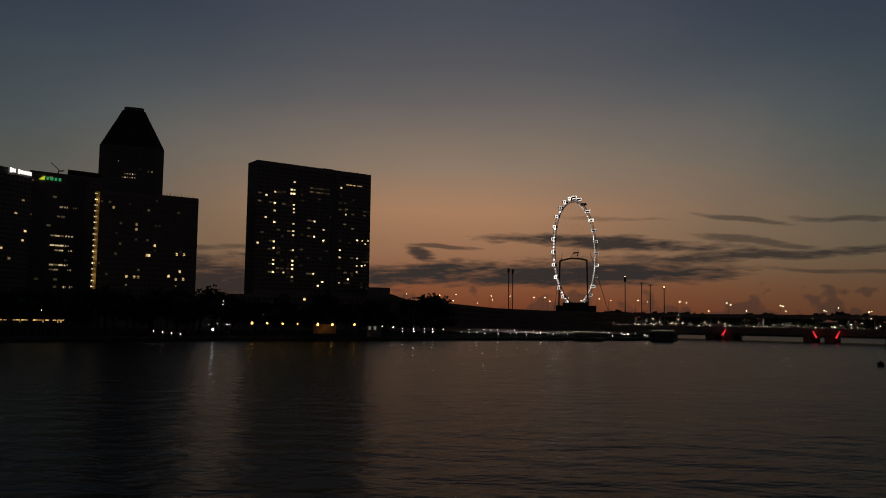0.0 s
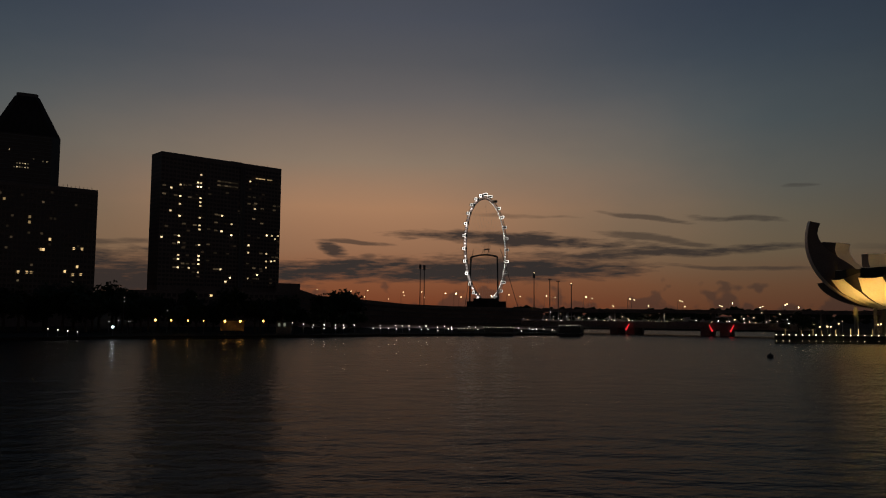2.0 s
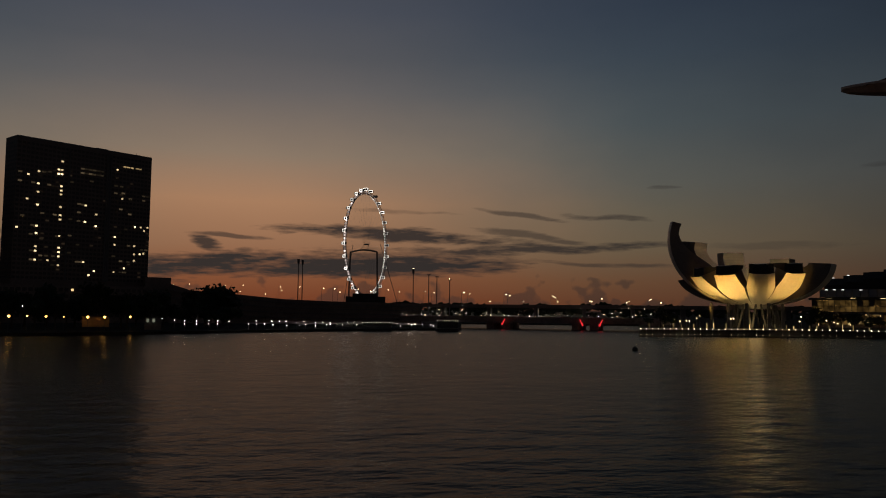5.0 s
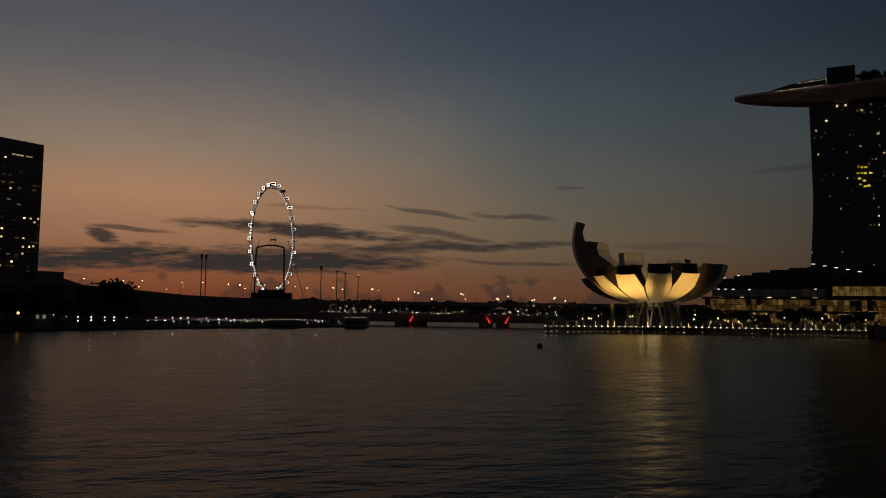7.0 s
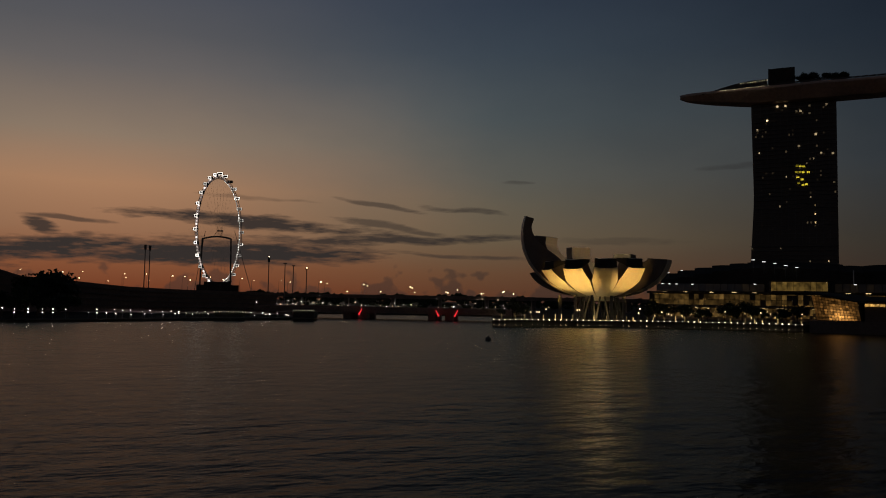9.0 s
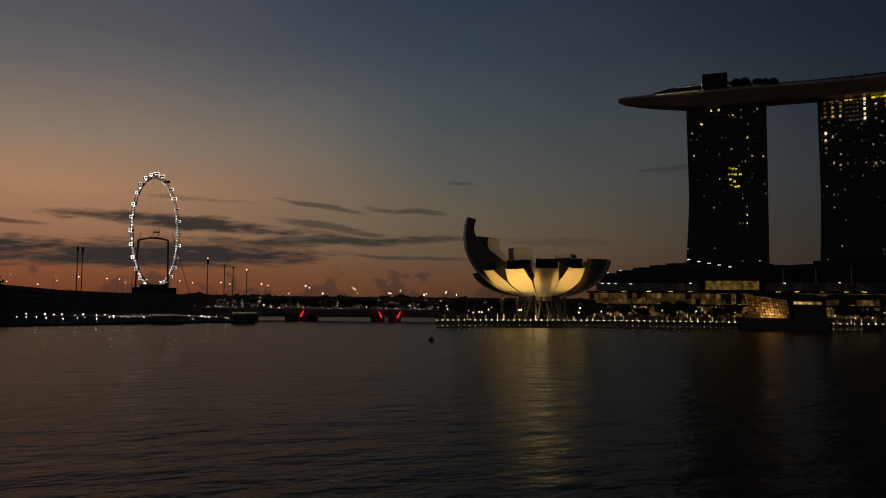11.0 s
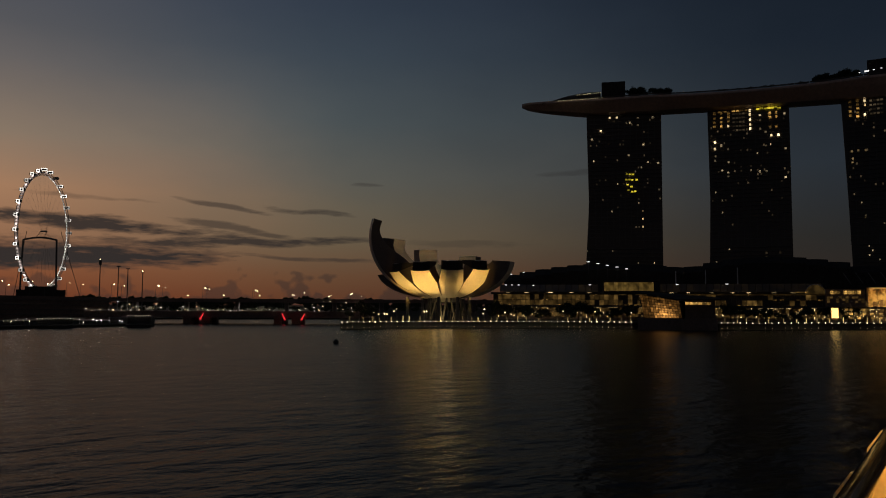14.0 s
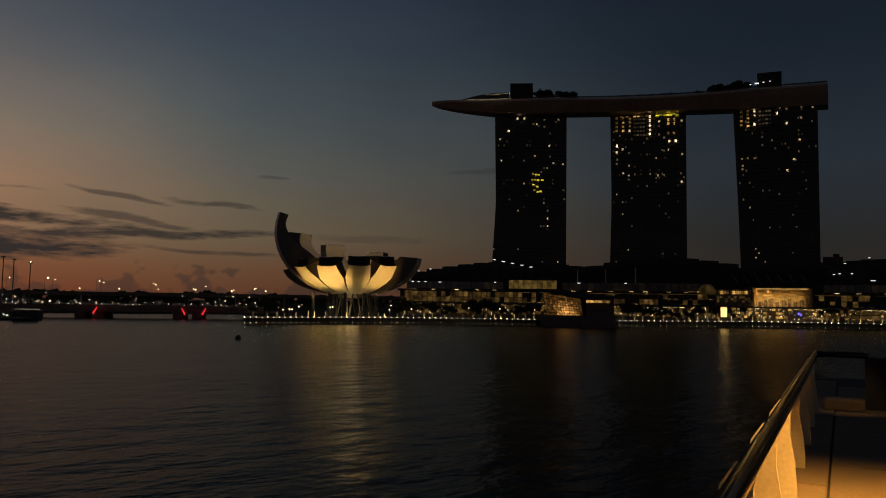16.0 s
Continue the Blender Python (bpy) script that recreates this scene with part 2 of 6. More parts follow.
def mesh_of(bm, name, mat):
    me = bpy.data.meshes.new(name)
    bmesh.ops.recalc_face_normals(bm, faces=bm.faces)
    bm.to_mesh(me)
    bm.free()
    for m in mat if isinstance(mat, (list, tuple)) else (mat,):
        me.materials.append(m)
    return me


def part(name, bm, mat, parent=None, label="", smooth=False):
    """Links a bmesh (or a ready mesh) as one object, under parent if given."""
    me = bm if isinstance(bm, bpy.types.Mesh) else mesh_of(bm, name, mat)
    if smooth:
        me.polygons.foreach_set("use_smooth", [True] * len(me.polygons))
    ob = new(name, me)
    if parent is not None:
        ob.parent = parent
        ob.matrix_parent_inverse = parent.matrix_world.inverted() if parent.parent is None else Matrix()
    if label:
        tagged(ob, label)
    return ob


def thing(name, label, category, group="", kind="", at=(0, 0, 0), rz=0.0):
    ob = new(name)
    ob.empty_display_size = 0.5
    ob.matrix_basis = Matrix.Translation(at) @ Matrix.Rotation(rz, 4, "Z")
    bpy.context.view_layer.update()
    return tagged(ob, label, category, group, kind)


def box(bm, c, s, rz=0.0, m=None):
    """A box of size s about c, turned by rz radians."""
    mat = Matrix.Translation(c) @ Matrix.Rotation(rz, 4, "Z") @ Matrix.Diagonal((*s, 1))
    return bmesh.ops.create_cube(bm, size=1.0, matrix=mat if m is None else m @ mat)


def prism(bm, foot, z0, z1, top=None):
    """A prism over the foot polygon; top, if given, is another polygon of the same count at z1."""
    top = top or foot
    a = [bm.verts.new((p[0], p[1], z0)) for p in foot]
    b = [bm.verts.new((p[0], p[1], z1)) for p in top]
    n = len(foot)
    for i in range(n):
        bm.faces.new((a[i], a[(i + 1) % n], b[(i + 1) % n], b[i]))
    bm.faces.new(b)
    bm.faces.new(a[::-1])


def rod(bm, a, b, r, sides=8, r2=None):
    a, b = Vector(a), Vector(b)
    m = Matrix.Translation((a + b) / 2) @ (b - a).to_track_quat("Z", "Y").to_matrix().to_4x4()
    bmesh.ops.create_cone(bm, cap_ends=True, segments=sides, radius1=r, radius2=r if r2 is None else r2, depth=(b - a).length, matrix=m)


def ball(bm, c, r, sub=1):
    bmesh.ops.create_icosphere(bm, subdivisions=sub, radius=r, matrix=Matrix.Translation(c))


class Face:
    """One upright face of a building, from foot point a to b, z0 to z1, out of which windows stand."""

    def __init__(self, a, b, z0, z1):
        self.a, self.b, self.z0, self.z1 = Vector((a[0], a[1], 0)), Vector((b[0], b[1], 0)), z0, z1
        self.u = (self.b - self.a).normalized()
        self.n = Vector((self.u.y, -self.u.x, 0))
        if self.n.dot(self.a) > 0:
            self.n = -self.n
        self.w = (self.b - self.a).length
        self.rz = math.atan2(self.u.y, self.u.x)

    def at(self, fx, fz, out=0.0):
        p = self.a + self.u * (fx * self.w) + self.n * out
        return Vector((p.x, p.y, self.z0 + fz * (self.z1 - self.z0)))


UNIT_BOX = {}


def unit_box(mat, s):
    key = (mat.name, tuple(round(v, 3) for v in s))
    if key not in UNIT_BOX:
        bm = bmesh.new()
        box(bm, (0, 0, 0), s)
        UNIT_BOX[key] = mesh_of(bm, "pane", mat)
    return UNIT_BOX[key]


def lit_panes(parent, face, cols, rows, cells, mat, size=0.6, tall=0.5, name="window"):
    """Lit windows at the given (column, row) cells of a face, each an object of its own."""
    s = (face.w / cols * size, 0.16, (face.z1 - face.z0) / rows * tall)
    for c, r in cells:
        p = face.at((c + 0.5) / cols, (r + 0.5) / rows, 0.2)
        ob = new(name, unit_box(mat, s))
        ob.parent, ob.matrix_parent_inverse = parent, parent.matrix_world.inverted()
        ob.matrix_basis = Matrix.Translation(p) @ Matrix.Rotation(face.rz, 4, "Z")


def dark_panes(parent, face, cols, rows, mat, size=0.72, tall=0.55, label=""):
    """All the unlit windows of a face, standing just proud of the wall."""
    bm = bmesh.new()
    verts, faces = [], []
    s = (face.w / cols * size / 2, (face.z1 - face.z0) / rows * tall / 2)
    for r in range(rows):
        for c in range(cols):
            p = face.at((c + 0.5) / cols, (r + 0.5) / rows, 0.1)
            k = len(verts)
            for sx, sz in ((-1, -1), (1, -1), (1, 1), (-1, 1)):
                verts.append(p + face.u * (sx * s[0]) + Vector((0, 0, sz * s[1])))
            for sx, sz in ((-1, -1), (1, -1), (1, 1), (-1, 1)):
                verts.append(p + face.u * (sx * s[0]) + Vector((0, 0, sz * s[1])) - face.n * 0.3)
            faces += [(k, k + 1, k + 2, k + 3), (k, k + 4, k + 5, k + 1), (k + 1, k + 5, k + 6, k + 2), (k + 2, k + 6, k + 7, k + 3), (k + 3, k + 7, k + 4, k)]
    bm.free()
    me = bpy.data.meshes.new("window_glazing")
    me.from_pydata(verts, [], faces)
    me.materials.append(mat)
    ob = part("window_glazing", me, mat, parent, label)
    tagged(ob, kind="stuff")
    return ob


def floor_lines(parent, face, rows, mat, out=0.35, thick=0.5, name="floor_band"):
    """The slab edges that line a face, storey by storey, in one mesh."""
    bm = bmesh.new()
    for r in range(rows + 1):
        p = face.at(0.5, r / rows, out / 2)
        box(bm, p, (face.w, out, thick), face.rz)
    ob = part(name, bm, mat, parent)
    tagged(ob, kind="stuff")
    return ob


def some(cols, rows, share, rng, keep=lambda c, r: True):
    return [(c, r) for c in range(cols) for r in range(rows) if keep(c, r) and rng.random() < share]


# ---- water and land ----
bm = bmesh.new()
bmesh.ops.create_circle(bm, cap_ends=True, segments=96, radius=4800)
tagged(part("water", bm, WATER), "dark rippled bay water reflecting the dawn sky", "water", kind="structure")


def shore_land(name, line, far, z, label):
    """Land from a shoreline of (azimuth, distance) outwards, with a sea wall down into the water."""
    bm = bmesh.new()
    near = [pol(a, d) for a, d in line]
    back = [pol(a, far) for a, d in line]
    rows = [[(p.x, p.y, -2.0) for p in near], [(p.x, p.y, z) for p in near], [(p.x, p.y, z) for p in back], [(p.x, p.y, -2.0) for p in back]]
    vs = [[bm.verts.new(p) for p in row] for row in rows]
    for r in range(3):
        for i in range(len(line) - 1):
            bm.faces.new((vs[r][i], vs[r][i + 1], vs[r + 1][i + 1], vs[r + 1][i]))
    for i in (0, -1):
        bm.faces.new([vs[r][i] for r in range(4)])
    return tagged(part(name, bm, GROUND), label, "ground", kind="structure")


SHORE_N = [(-75, 330), (-50, 345), (-30, 356), (-17, 366), (-6.4, 378), (0, 398), (8, 430), (15.9, 462), (15.95, 640), (30, 640)]
SHORE_S = [(28.75, 396), (32, 405), (36, 418), (40, 428), (50, 434), (57.7, 443), (62, 470), (66, 496), (72, 503), (90, 505), (120, 505)]
SHORE_S = [(a0 + (a1 - a0) * k / 12, d0 + (d1 - d0) * k / 12) for (a0, d0), (a1, d1) in zip(SHORE_S, SHORE_S[1:]) for k in range(12)] + [SHORE_S[-1]]
shore_land("ground_north", SHORE_N, 4600, 1.2, "dark planted land behind the bay's sea wall")
shore_land("ground_south", SHORE_S, 4600, 3.4, "paved promenade land behind a dark sea wall")


# ---- the deck where the viewpoint is: pavers, railing ----
RAIL_AZ = 70.5
RU = pol(RAIL_AZ, 1.0)                       # along the rail
RN = Vector((RU.y, -RU.x, 0))                # towards the deck
DECK_Z = EYE[2] - 1.75
RAIL_Z = EYE[2] - 0.78
RAIL_END = 15.1
RAIL_ROT = math.atan2(RU.y, RU.x)


def deck(along, across, z=0.0):
    """A point of the deck: metres along the rail, metres in from it, above the paving."""
    p = RU * along - RN * 0.45 + RN * across
    return Vector((p.x, p.y, DECK_Z + z))


bm = bmesh.new()
box(bm, deck(6.0, 2.6, -0.29), (32.0, 5.9, 0.5), RAIL_ROT)
DECK_OB = tagged(part("terrace", bm, GROUT), "raised waterside terrace of granite paving", "terrace", kind="structure")
bm = bmesh.new()
for a in (-8, 0, 8, 16, 20.5):
    for c in (0.8, 4.6):
        p = deck(a, c)
        rod(bm, (p.x, p.y, -2.0), (p.x, p.y, DECK_Z - 0.5), 0.35, 16)
part("column", bm, CONCRETE, DECK_OB, "round concrete supports under the terrace")


# ---- north shore: hotel slab with scattered lit rooms ----
rng = random.Random(4)
RL, RR = pol(-14.64, 593), pol(-6.35, 638)
RB = Vector((-0.604, 0.796, 0)) * 18
ritz = thing("hotel_slab", "dark stone hotel slab with scattered lit windows", "hotel", at=(RL + RR) / 2)
bm = bmesh.new()
prism(bm, [RL, RR, RR + RB, RL + RB], 1.2, 126.6)
part("wall", bm, DARK_STONE, ritz)
bm = bmesh.new()
prism(bm, [RL, RR, RR + RB, RL + RB], 126.6, 128.0)
box(bm, (RL + (RR - RL) * 0.62 + RB * 0.4).to_tuple()[:2] + (128.6,), (9, 6, 1.2), 0.65)
part("parapet", bm, CONCRETE, ritz)
bm = bmesh.new()
rod(bm, (RL + (RR - RL) * 0.92 + RB * 0.5).to_tuple()[:2] + (128,), (RL + (RR - RL) * 0.92 + RB * 0.5).to_tuple()[:2] + (131,), 0.15)
part("antenna", bm, STEEL, ritz)
front = Face(RL, RR, 30, 125)
dark_panes(ritz, front, 34, 31, DARK_GLASS)
dark_panes(ritz, Face(RL, RL + RB, 30, 125), 5, 31, DARK_GLASS)
for fx in (0.36, 0.64, 0.655, 0.67):
    bm = bmesh.new()
    box(bm, front.at(fx, 0.5, 0.4), (1.1, 0.8, 95), front.rz)
    part("pilaster", bm, CONCRETE, ritz)


def block(c, r):
    return (3 <= c <= 12 or 16 <= c <= 21 or 24 <= c <= 33) and 1 <= r <= 29


# storeys with a lamp on, by window column
LAMP_ON = {0.2: (11,), 2.2: (17.5, 23), 4.6: (4, 6, 7, 10, 11.6, 16.4, 19.3, 21.2, 24), 7.5: (4,), 9.2: (24, 25),
           10: (3, 5, 6, 7, 9.7, 13.5, 14.5, 16.4, 19.3, 20.2, 21.2, 24, 25, 27), 16.1: (4, 13.5, 17.4), 17.6: (1,), 18.9: (2, 12.7, 15.5)}
LAMP_ON_EAST = {24: (2, 8.6, 10.5, 27), 25.6: (20,), 26.8: (3,), 29.4: (5, 6.6, 8.6, 13.4), 31: (6.7, 13.4), 32: (6.9, 12.6), 32.9: (13.5,)}
ROOM_DIM = {0.4: (21.4, 23.4), 3.4: (9.7, 21.3), 3.7: (4, 6, 11.7), 5.8: (4, 5, 8.8, 14.6, 24), 7.1: (5, 21.2, 24.2), 8.7: (3, 5, 14.5), 9.5: (9.6,),
            12.5: (6, 10, 13.8, 22.5), 14.5: (4, 8, 13.6, 15.6, 17.6), 15.4: (4, 17.5), 17.4: (23.3,), 1.3: (13.7,)}
ROOM_DIM_EAST = {23.8: (5.8, 21.2, 23), 25.3: (17.4, 21, 23), 25.8: (2, 4.7, 21.4), 26.9: (2, 12.6), 27.8: (4.6, 8.6, 16.4, 20.2), 31.5: (7.8, 20.2, 21.3), 32.7: (7.8, 21.3)}
for rooms, mat, wide in ((LAMP_ON, WIN_ROOM, 0.52), (LAMP_ON_EAST, WIN_ROOM, 0.46), (ROOM_DIM, WIN_DIM, 0.9), (ROOM_DIM_EAST, WIN_DIM, 0.9)):
    lit_panes(ritz, front, 34, 31, [(c, r) for c, storeys in rooms.items() for r in storeys], mat, wide, 0.38)
lit_panes(ritz, front, 34, 31, some(34, 31, 0.05, rng, block), WIN_FAINT, 0.8, 0.42)
lit_panes(ritz, front, 34, 31, [(c, 28) for c in (26, 27, 28, 29.4, 30.2)], WIN_WARM, 0.8, 0.28)
lit_panes(ritz, front, 34, 31, [(c, r) for c in range(15, 21) for r in (25, 26)], WIN_DIM, 0.9, 0.4)
lit_panes(ritz, front, 34, 62, [(21.4, r) for r in range(18, 58)], WIN_DIM, 0.3, 0.4)

annex = thing("podium_block", "low dark hotel annex beside the slab", "building", at=pol(-5.6, 610))
bm = bmesh.new()
prism(bm, [pol(-6.5, 600), pol(-4.8, 606), pol(-4.9, 640), pol(-6.6, 640)], 1.2, high(1.95, 606))
part("wall", bm, DARK_STONE, annex)
bm = bmesh.new()
prism(bm, [pol(-16.5, 560), pol(-6.0, 575), pol(-6.2, 592), pol(-16.5, 590)], 1.2, 26)
part("podium", bm, DARK_STONE, annex)
aface = Face(pol(-16.5, 560), pol(-6.0, 575), 4, 25)
dark_panes(annex, aface, 30, 5, DARK_GLASS)
lit_panes(annex, aface, 30, 5, [(12, 4), (15, 4), (21, 4), (23, 1)], WIN_WARM, 0.5, 0.35)

# hotel with the lit stair, in front of a tall tapered tower
mand = thing("hotel_block", "broad dark hotel block with a lit stair at one end", "hotel", at=pol(-21.9, 575))
ML, MR = pol(-25.05, 560), pol(-18.62, 577)
MB = pol(-21.8, 1.0) * 30
bm = bmesh.new()
prism(bm, [ML, MR, MR + MB, ML + MB], 1.2, 93)
part("wall", bm, DARK_STONE, mand)
bm = bmesh.new()
prism(bm, [ML + MB * 0.1, MR + MB * 0.1, MR + MB * 0.8, ML + MB * 0.8], 93, 94.4)
for k in range(9):
    p = ML.lerp(MR, 0.62 + 0.04 * k) + MB * 0.2
    rod(bm, (p.x, p.y, 94.4), (p.x, p.y, 95.8 + 0.5 * (k % 3)), 0.12, 5)
part("parapet", bm, CONCRETE, mand)
mface = Face(ML, MR, 22, 91)
dark_panes(mand, mface, 26, 20, DARK_GLASS)
floor_lines(mand, mface, 20, CONCRETE, 0.5, 0.4)
lit_panes(mand, mface, 26, 20, [(3, 17), (9, 13), (9, 14), (14, 10), (12, 8), (12.6, 8), (20, 8.5), (22, 8.5), (21, 5), (18, 4), (22, 3.5), (20, 3.4), (9, 3.6), (7, 3.6), (10, 3.6)], WIN_WARM, 0.55, 0.5)
lit_panes(mand, mface, 26, 20, some(26, 20, 0.05, rng), WIN_DIM, 0.6, 0.4)
lit_panes(mand, mface, 26, 20, some(26, 4, 0.06, rng), WIN_PALE, 0.5, 0.35)
SL = pol(-25.45, 556)
bm = bmesh.new()
prism(bm, [SL, ML, ML + MB * 0.4, SL + MB * 0.4], 1.2, 92)
part("stair_tower", bm, CONCRETE, mand, "stair tower with a lamp on each landing")
sface = Face(SL, ML, 19, 92)
lit_panes(mand, sface, 1, 19, [(0.16, r) for r in range(19)], STAIR_WALL, 0.5, 0.9, "stair_window")
lit_panes(mand, sface, 1, 38, [(-0.08, 2 * r + 0.6) for r in range(19)], WIN_ROOM, 0.42, 0.36, "landing_lamp")

tower = thing("office_tower", "tall dark octagonal tower with a tapered crown", "tower", at=pol(-23.15, 770))
TC, THW = pol(-23.15, 775), 27.5
rz = -radians(-23.15)


def ring(half, cut):
    pts = [(-half + cut, -half), (half - cut, -half), (half, -half + cut), (half, half - cut), (half - cut, half), (-half + cut, half), (-half, half - cut), (-half, -half + cut)]
    return [TC + Matrix.Rotation(rz, 3, "Z") @ Vector((x, y, 0)) for x, y in pts]


bm = bmesh.new()
prism(bm, ring(THW, 7), 1.2, high(11.1, 760))
part("wall", bm, DARK_GLASS, tower)
bm = bmesh.new()
prism(bm, ring(THW, 7), high(11.1, 760) + 0.02, high(13.75, 762), ring(9.8, 2.4))
part("crown", bm, ROOF, tower, "sloping ribbed metal crown")
for k in range(-3, 4):
    bm = bmesh.new()
    a0 = TC + Matrix.Rotation(rz, 3, "Z") @ Vector((k * 5.5, -THW - 0.2, 0))
    a1 = TC + Matrix.Rotation(rz, 3, "Z") @ Vector((k * 2.2, -10.0, 0))
    rod(bm, (a0.x, a0.y, high(11.1, 760)), (a1.x, a1.y, high(13.75, 762)), 0.35, 6)
    part("crown_rib", bm, ROOF, tower)
bm = bmesh.new()
prism(bm, ring(8.6, 2.2), high(13.75, 762) + 0.02, high(13.98, 762))
part("cap", bm, CONCRETE, tower)
rg = ring(THW, 7)
tface = Face(rg[0], rg[1], 96, high(11.0, 760))
floor_lines(tower, tface, 20, STEEL, 0.3, 0.5)
lit_panes(tower, tface, 20, 20, [(4, 15.5), (13, 13.5), (16.5, 13), (18, 13)] + [(c, 11) for c in range(6, 12)] + [(c, 12) for c in range(7, 12)], WIN_PALE, 0.5, 0.3)

office = thing("office_block", "dark glass office block with a green sign on top", "building", at=pol(-27.3, 700))
OL, OR_ = pol(-29.35, 690), pol(-24.9, 705)
OB = pol(-27.3, 1.0) * 34
bm = bmesh.new()
prism(bm, [OL, OR_, OR_ + OB, OL + OB], 1.2, high(9.05, 695))
part("wall", bm, DARK_STONE, office)
bm = bmesh.new()
prism(bm, [OL.lerp(OR_, 0.5), OR_.lerp(OL, 0.02), OR_.lerp(OL, 0.02) + OB * 0.6, OL.lerp(OR_, 0.5) + OB * 0.6], high(9.05, 695), high(9.38, 695))
part("plant_room", bm, ROOF, office)
oface = Face(OL, OR_, 20, high(8.9, 695))
for k in range(7):
    bm = bmesh.new()
    box(bm, oface.at(0.50 + 0.04 * k, 0.5, 0.5), (0.8, 1.0, oface.z1 - oface.z0), oface.rz)
    part("fin", bm, CONCRETE, office)
floor_lines(office, oface, 26, STEEL, 0.35, 0.5)
lit_panes(office, oface, 16, 26, [(c, r) for c in (5, 6, 7, 8, 9) for r in (6, 7, 10, 11, 13) if rng.random() < 0.6], WIN_PALE, 0.9, 0.3)
lit_panes(office, oface, 16, 26, [(7.5, 19), (9.5, 19), (6.5, 19), (6, 17), (6, 2.5), (8, 2.5), (9.4, 2.5)], WIN_PALE, 0.7, 0.3)
lit_panes(office, oface, 16, 26, some(9, 26, 0.08, rng), WIN_DIM, 0.8, 0.4)
for k, w in enumerate((1.7, 2.2, 1.7, 1.7)):
    bm = bmesh.new()
    box(bm, oface.at(0.235 + 0.054 * k, 0.967, 0.5), (w, 0.4, 2.4), oface.rz)
    part("sign_letter", bm, SIGN_GREEN, office, "green glowing sign shape")
bm = bmesh.new()
p = oface.at(0.165, 0.967, 0.5)
q = [p + oface.u * x + Vector((0, 0, z)) for x, z in ((-2.8, -1.5), (1.6, -1.5), (1.9, 2.0), (-0.4, 0.6))]
vs = [bm.verts.new(v) for v in q]
vs2 = [bm.verts.new(v + oface.n * 0.4) for v in q]
bm.faces.new(vs), bm.faces.new(vs2[::-1])
for i in range(4):
    bm.faces.new((vs[i], vs[(i + 1) % 4], vs2[(i + 1) % 4], vs2[i]))
part("sign_mark", bm, SIGN_YELLOW, office, "yellow glowing sign mark")
bm = bmesh.new()
cb = oface.at(0.40, 1.0, -6)
rod(bm, cb, cb + Vector((0, 0, 5)), 0.4, 6)
rod(bm, cb + Vector((0, 0, 4.5)) + oface.u * 2, cb + Vector((0, 0, 11)) - oface.u * 6, 0.3, 6)
rod(bm, cb + Vector((0, 0, 4.5)), cb + Vector((0, 0, 5.5)) + oface.u * 4.5, 0.5, 6)
part("roof_crane", bm, STEEL, office)

pan = thing("curved_hotel", "dark hotel block with a white glowing roof sign", "hotel", at=pol(-32, 640))
PL, PR = pol(-40.0, 560), pol(-29.2, 650)
PB = pol(-33, 1.0) * 30
bm = bmesh.new()
prism(bm, [PL, PR, PR + PB, PL + PB], 1.2, high(8.95, 650))
part("wall", bm, DARK_STONE, pan)
pface = Face(PL, PR, 20, high(8.95, 650) - 4)
dark_panes(pan, pface, 40, 26, DARK_GLASS)
lit_panes(pan, pface, 40, 26, [(38.5, 14), (36, 17.5), (37.6, 20.4), (33, 10), (38, 12), (30, 16), (35, 8)], WIN_WARM, 0.6, 0.4)
for k in range(11):
    if k == 3:
        continue
    bm = bmesh.new()
    box(bm, pface.at(0.865 + 0.0122 * k, 1.028, 0.6), (1.25, 0.4, 3.6 if k in (0, 4) else 2.7), pface.rz)
    part("sign_letter", bm, SIGN_WHITE, pan, "white glowing sign shape")


# ---- trees: tapered trunk, limbs, crown of many leaf clumps ----
def tree_mesh(seed, tall, wide):
    r = random.Random(seed)
    tb, cb = bmesh.new(), bmesh.new()
    rod(tb, (0, 0, -0.3), (0, 0, tall * 0.45), 0.035 * tall, 7, 0.02 * tall)
    clumps = []
    for k in range(7):
        a = k * 2.4 + r.random()
        tip = Vector((math.cos(a) * wide * r.uniform(0.4, 0.8), math.sin(a) * wide * r.uniform(0.4, 0.8), tall * r.uniform(0.5, 0.85)))
        rod(tb, (0, 0, tall * r.uniform(0.25, 0.42)), tip, 0.014 * tall, 5, 0.006 * tall)
        clumps.append((tip, wide * r.uniform(0.32, 0.5)))
    clumps.append((Vector((0, 0, tall * 0.82)), wide * 0.45))
    verts, faces = [], []
    for c, s in clumps:
        for _ in range(150):
            d = Vector((r.gauss(0, 1), r.gauss(0, 1), r.gauss(0, 0.75))).normalized() * s * r.uniform(0.35, 1.08)
            p = c + d
            u = Vector((r.gauss(0, 1), r.gauss(0, 1), r.gauss(0, 1))).normalized()
            v = u.orthogonal().normalized()
            q = s * r.uniform(0.16, 0.32)
            k = len(verts)
            verts += [p - u * q, p + v * q * 0.6, p + u * q, p - v * q * 0.6]
            faces.append((k, k + 1, k + 2, k + 3))
    cb.free()
    leaves = bpy.data.meshes.new("crown")
    leaves.from_pydata(verts, [], faces)
    leaves.materials.append(LEAF)
    return mesh_of(tb, "trunk", BARK), leaves


TREES = [tree_mesh(i, t, w) for i, (t, w) in enumerate(((9, 4.5), (11, 4.2), (8, 5.0), (12, 5.2), (10, 3.6)))]


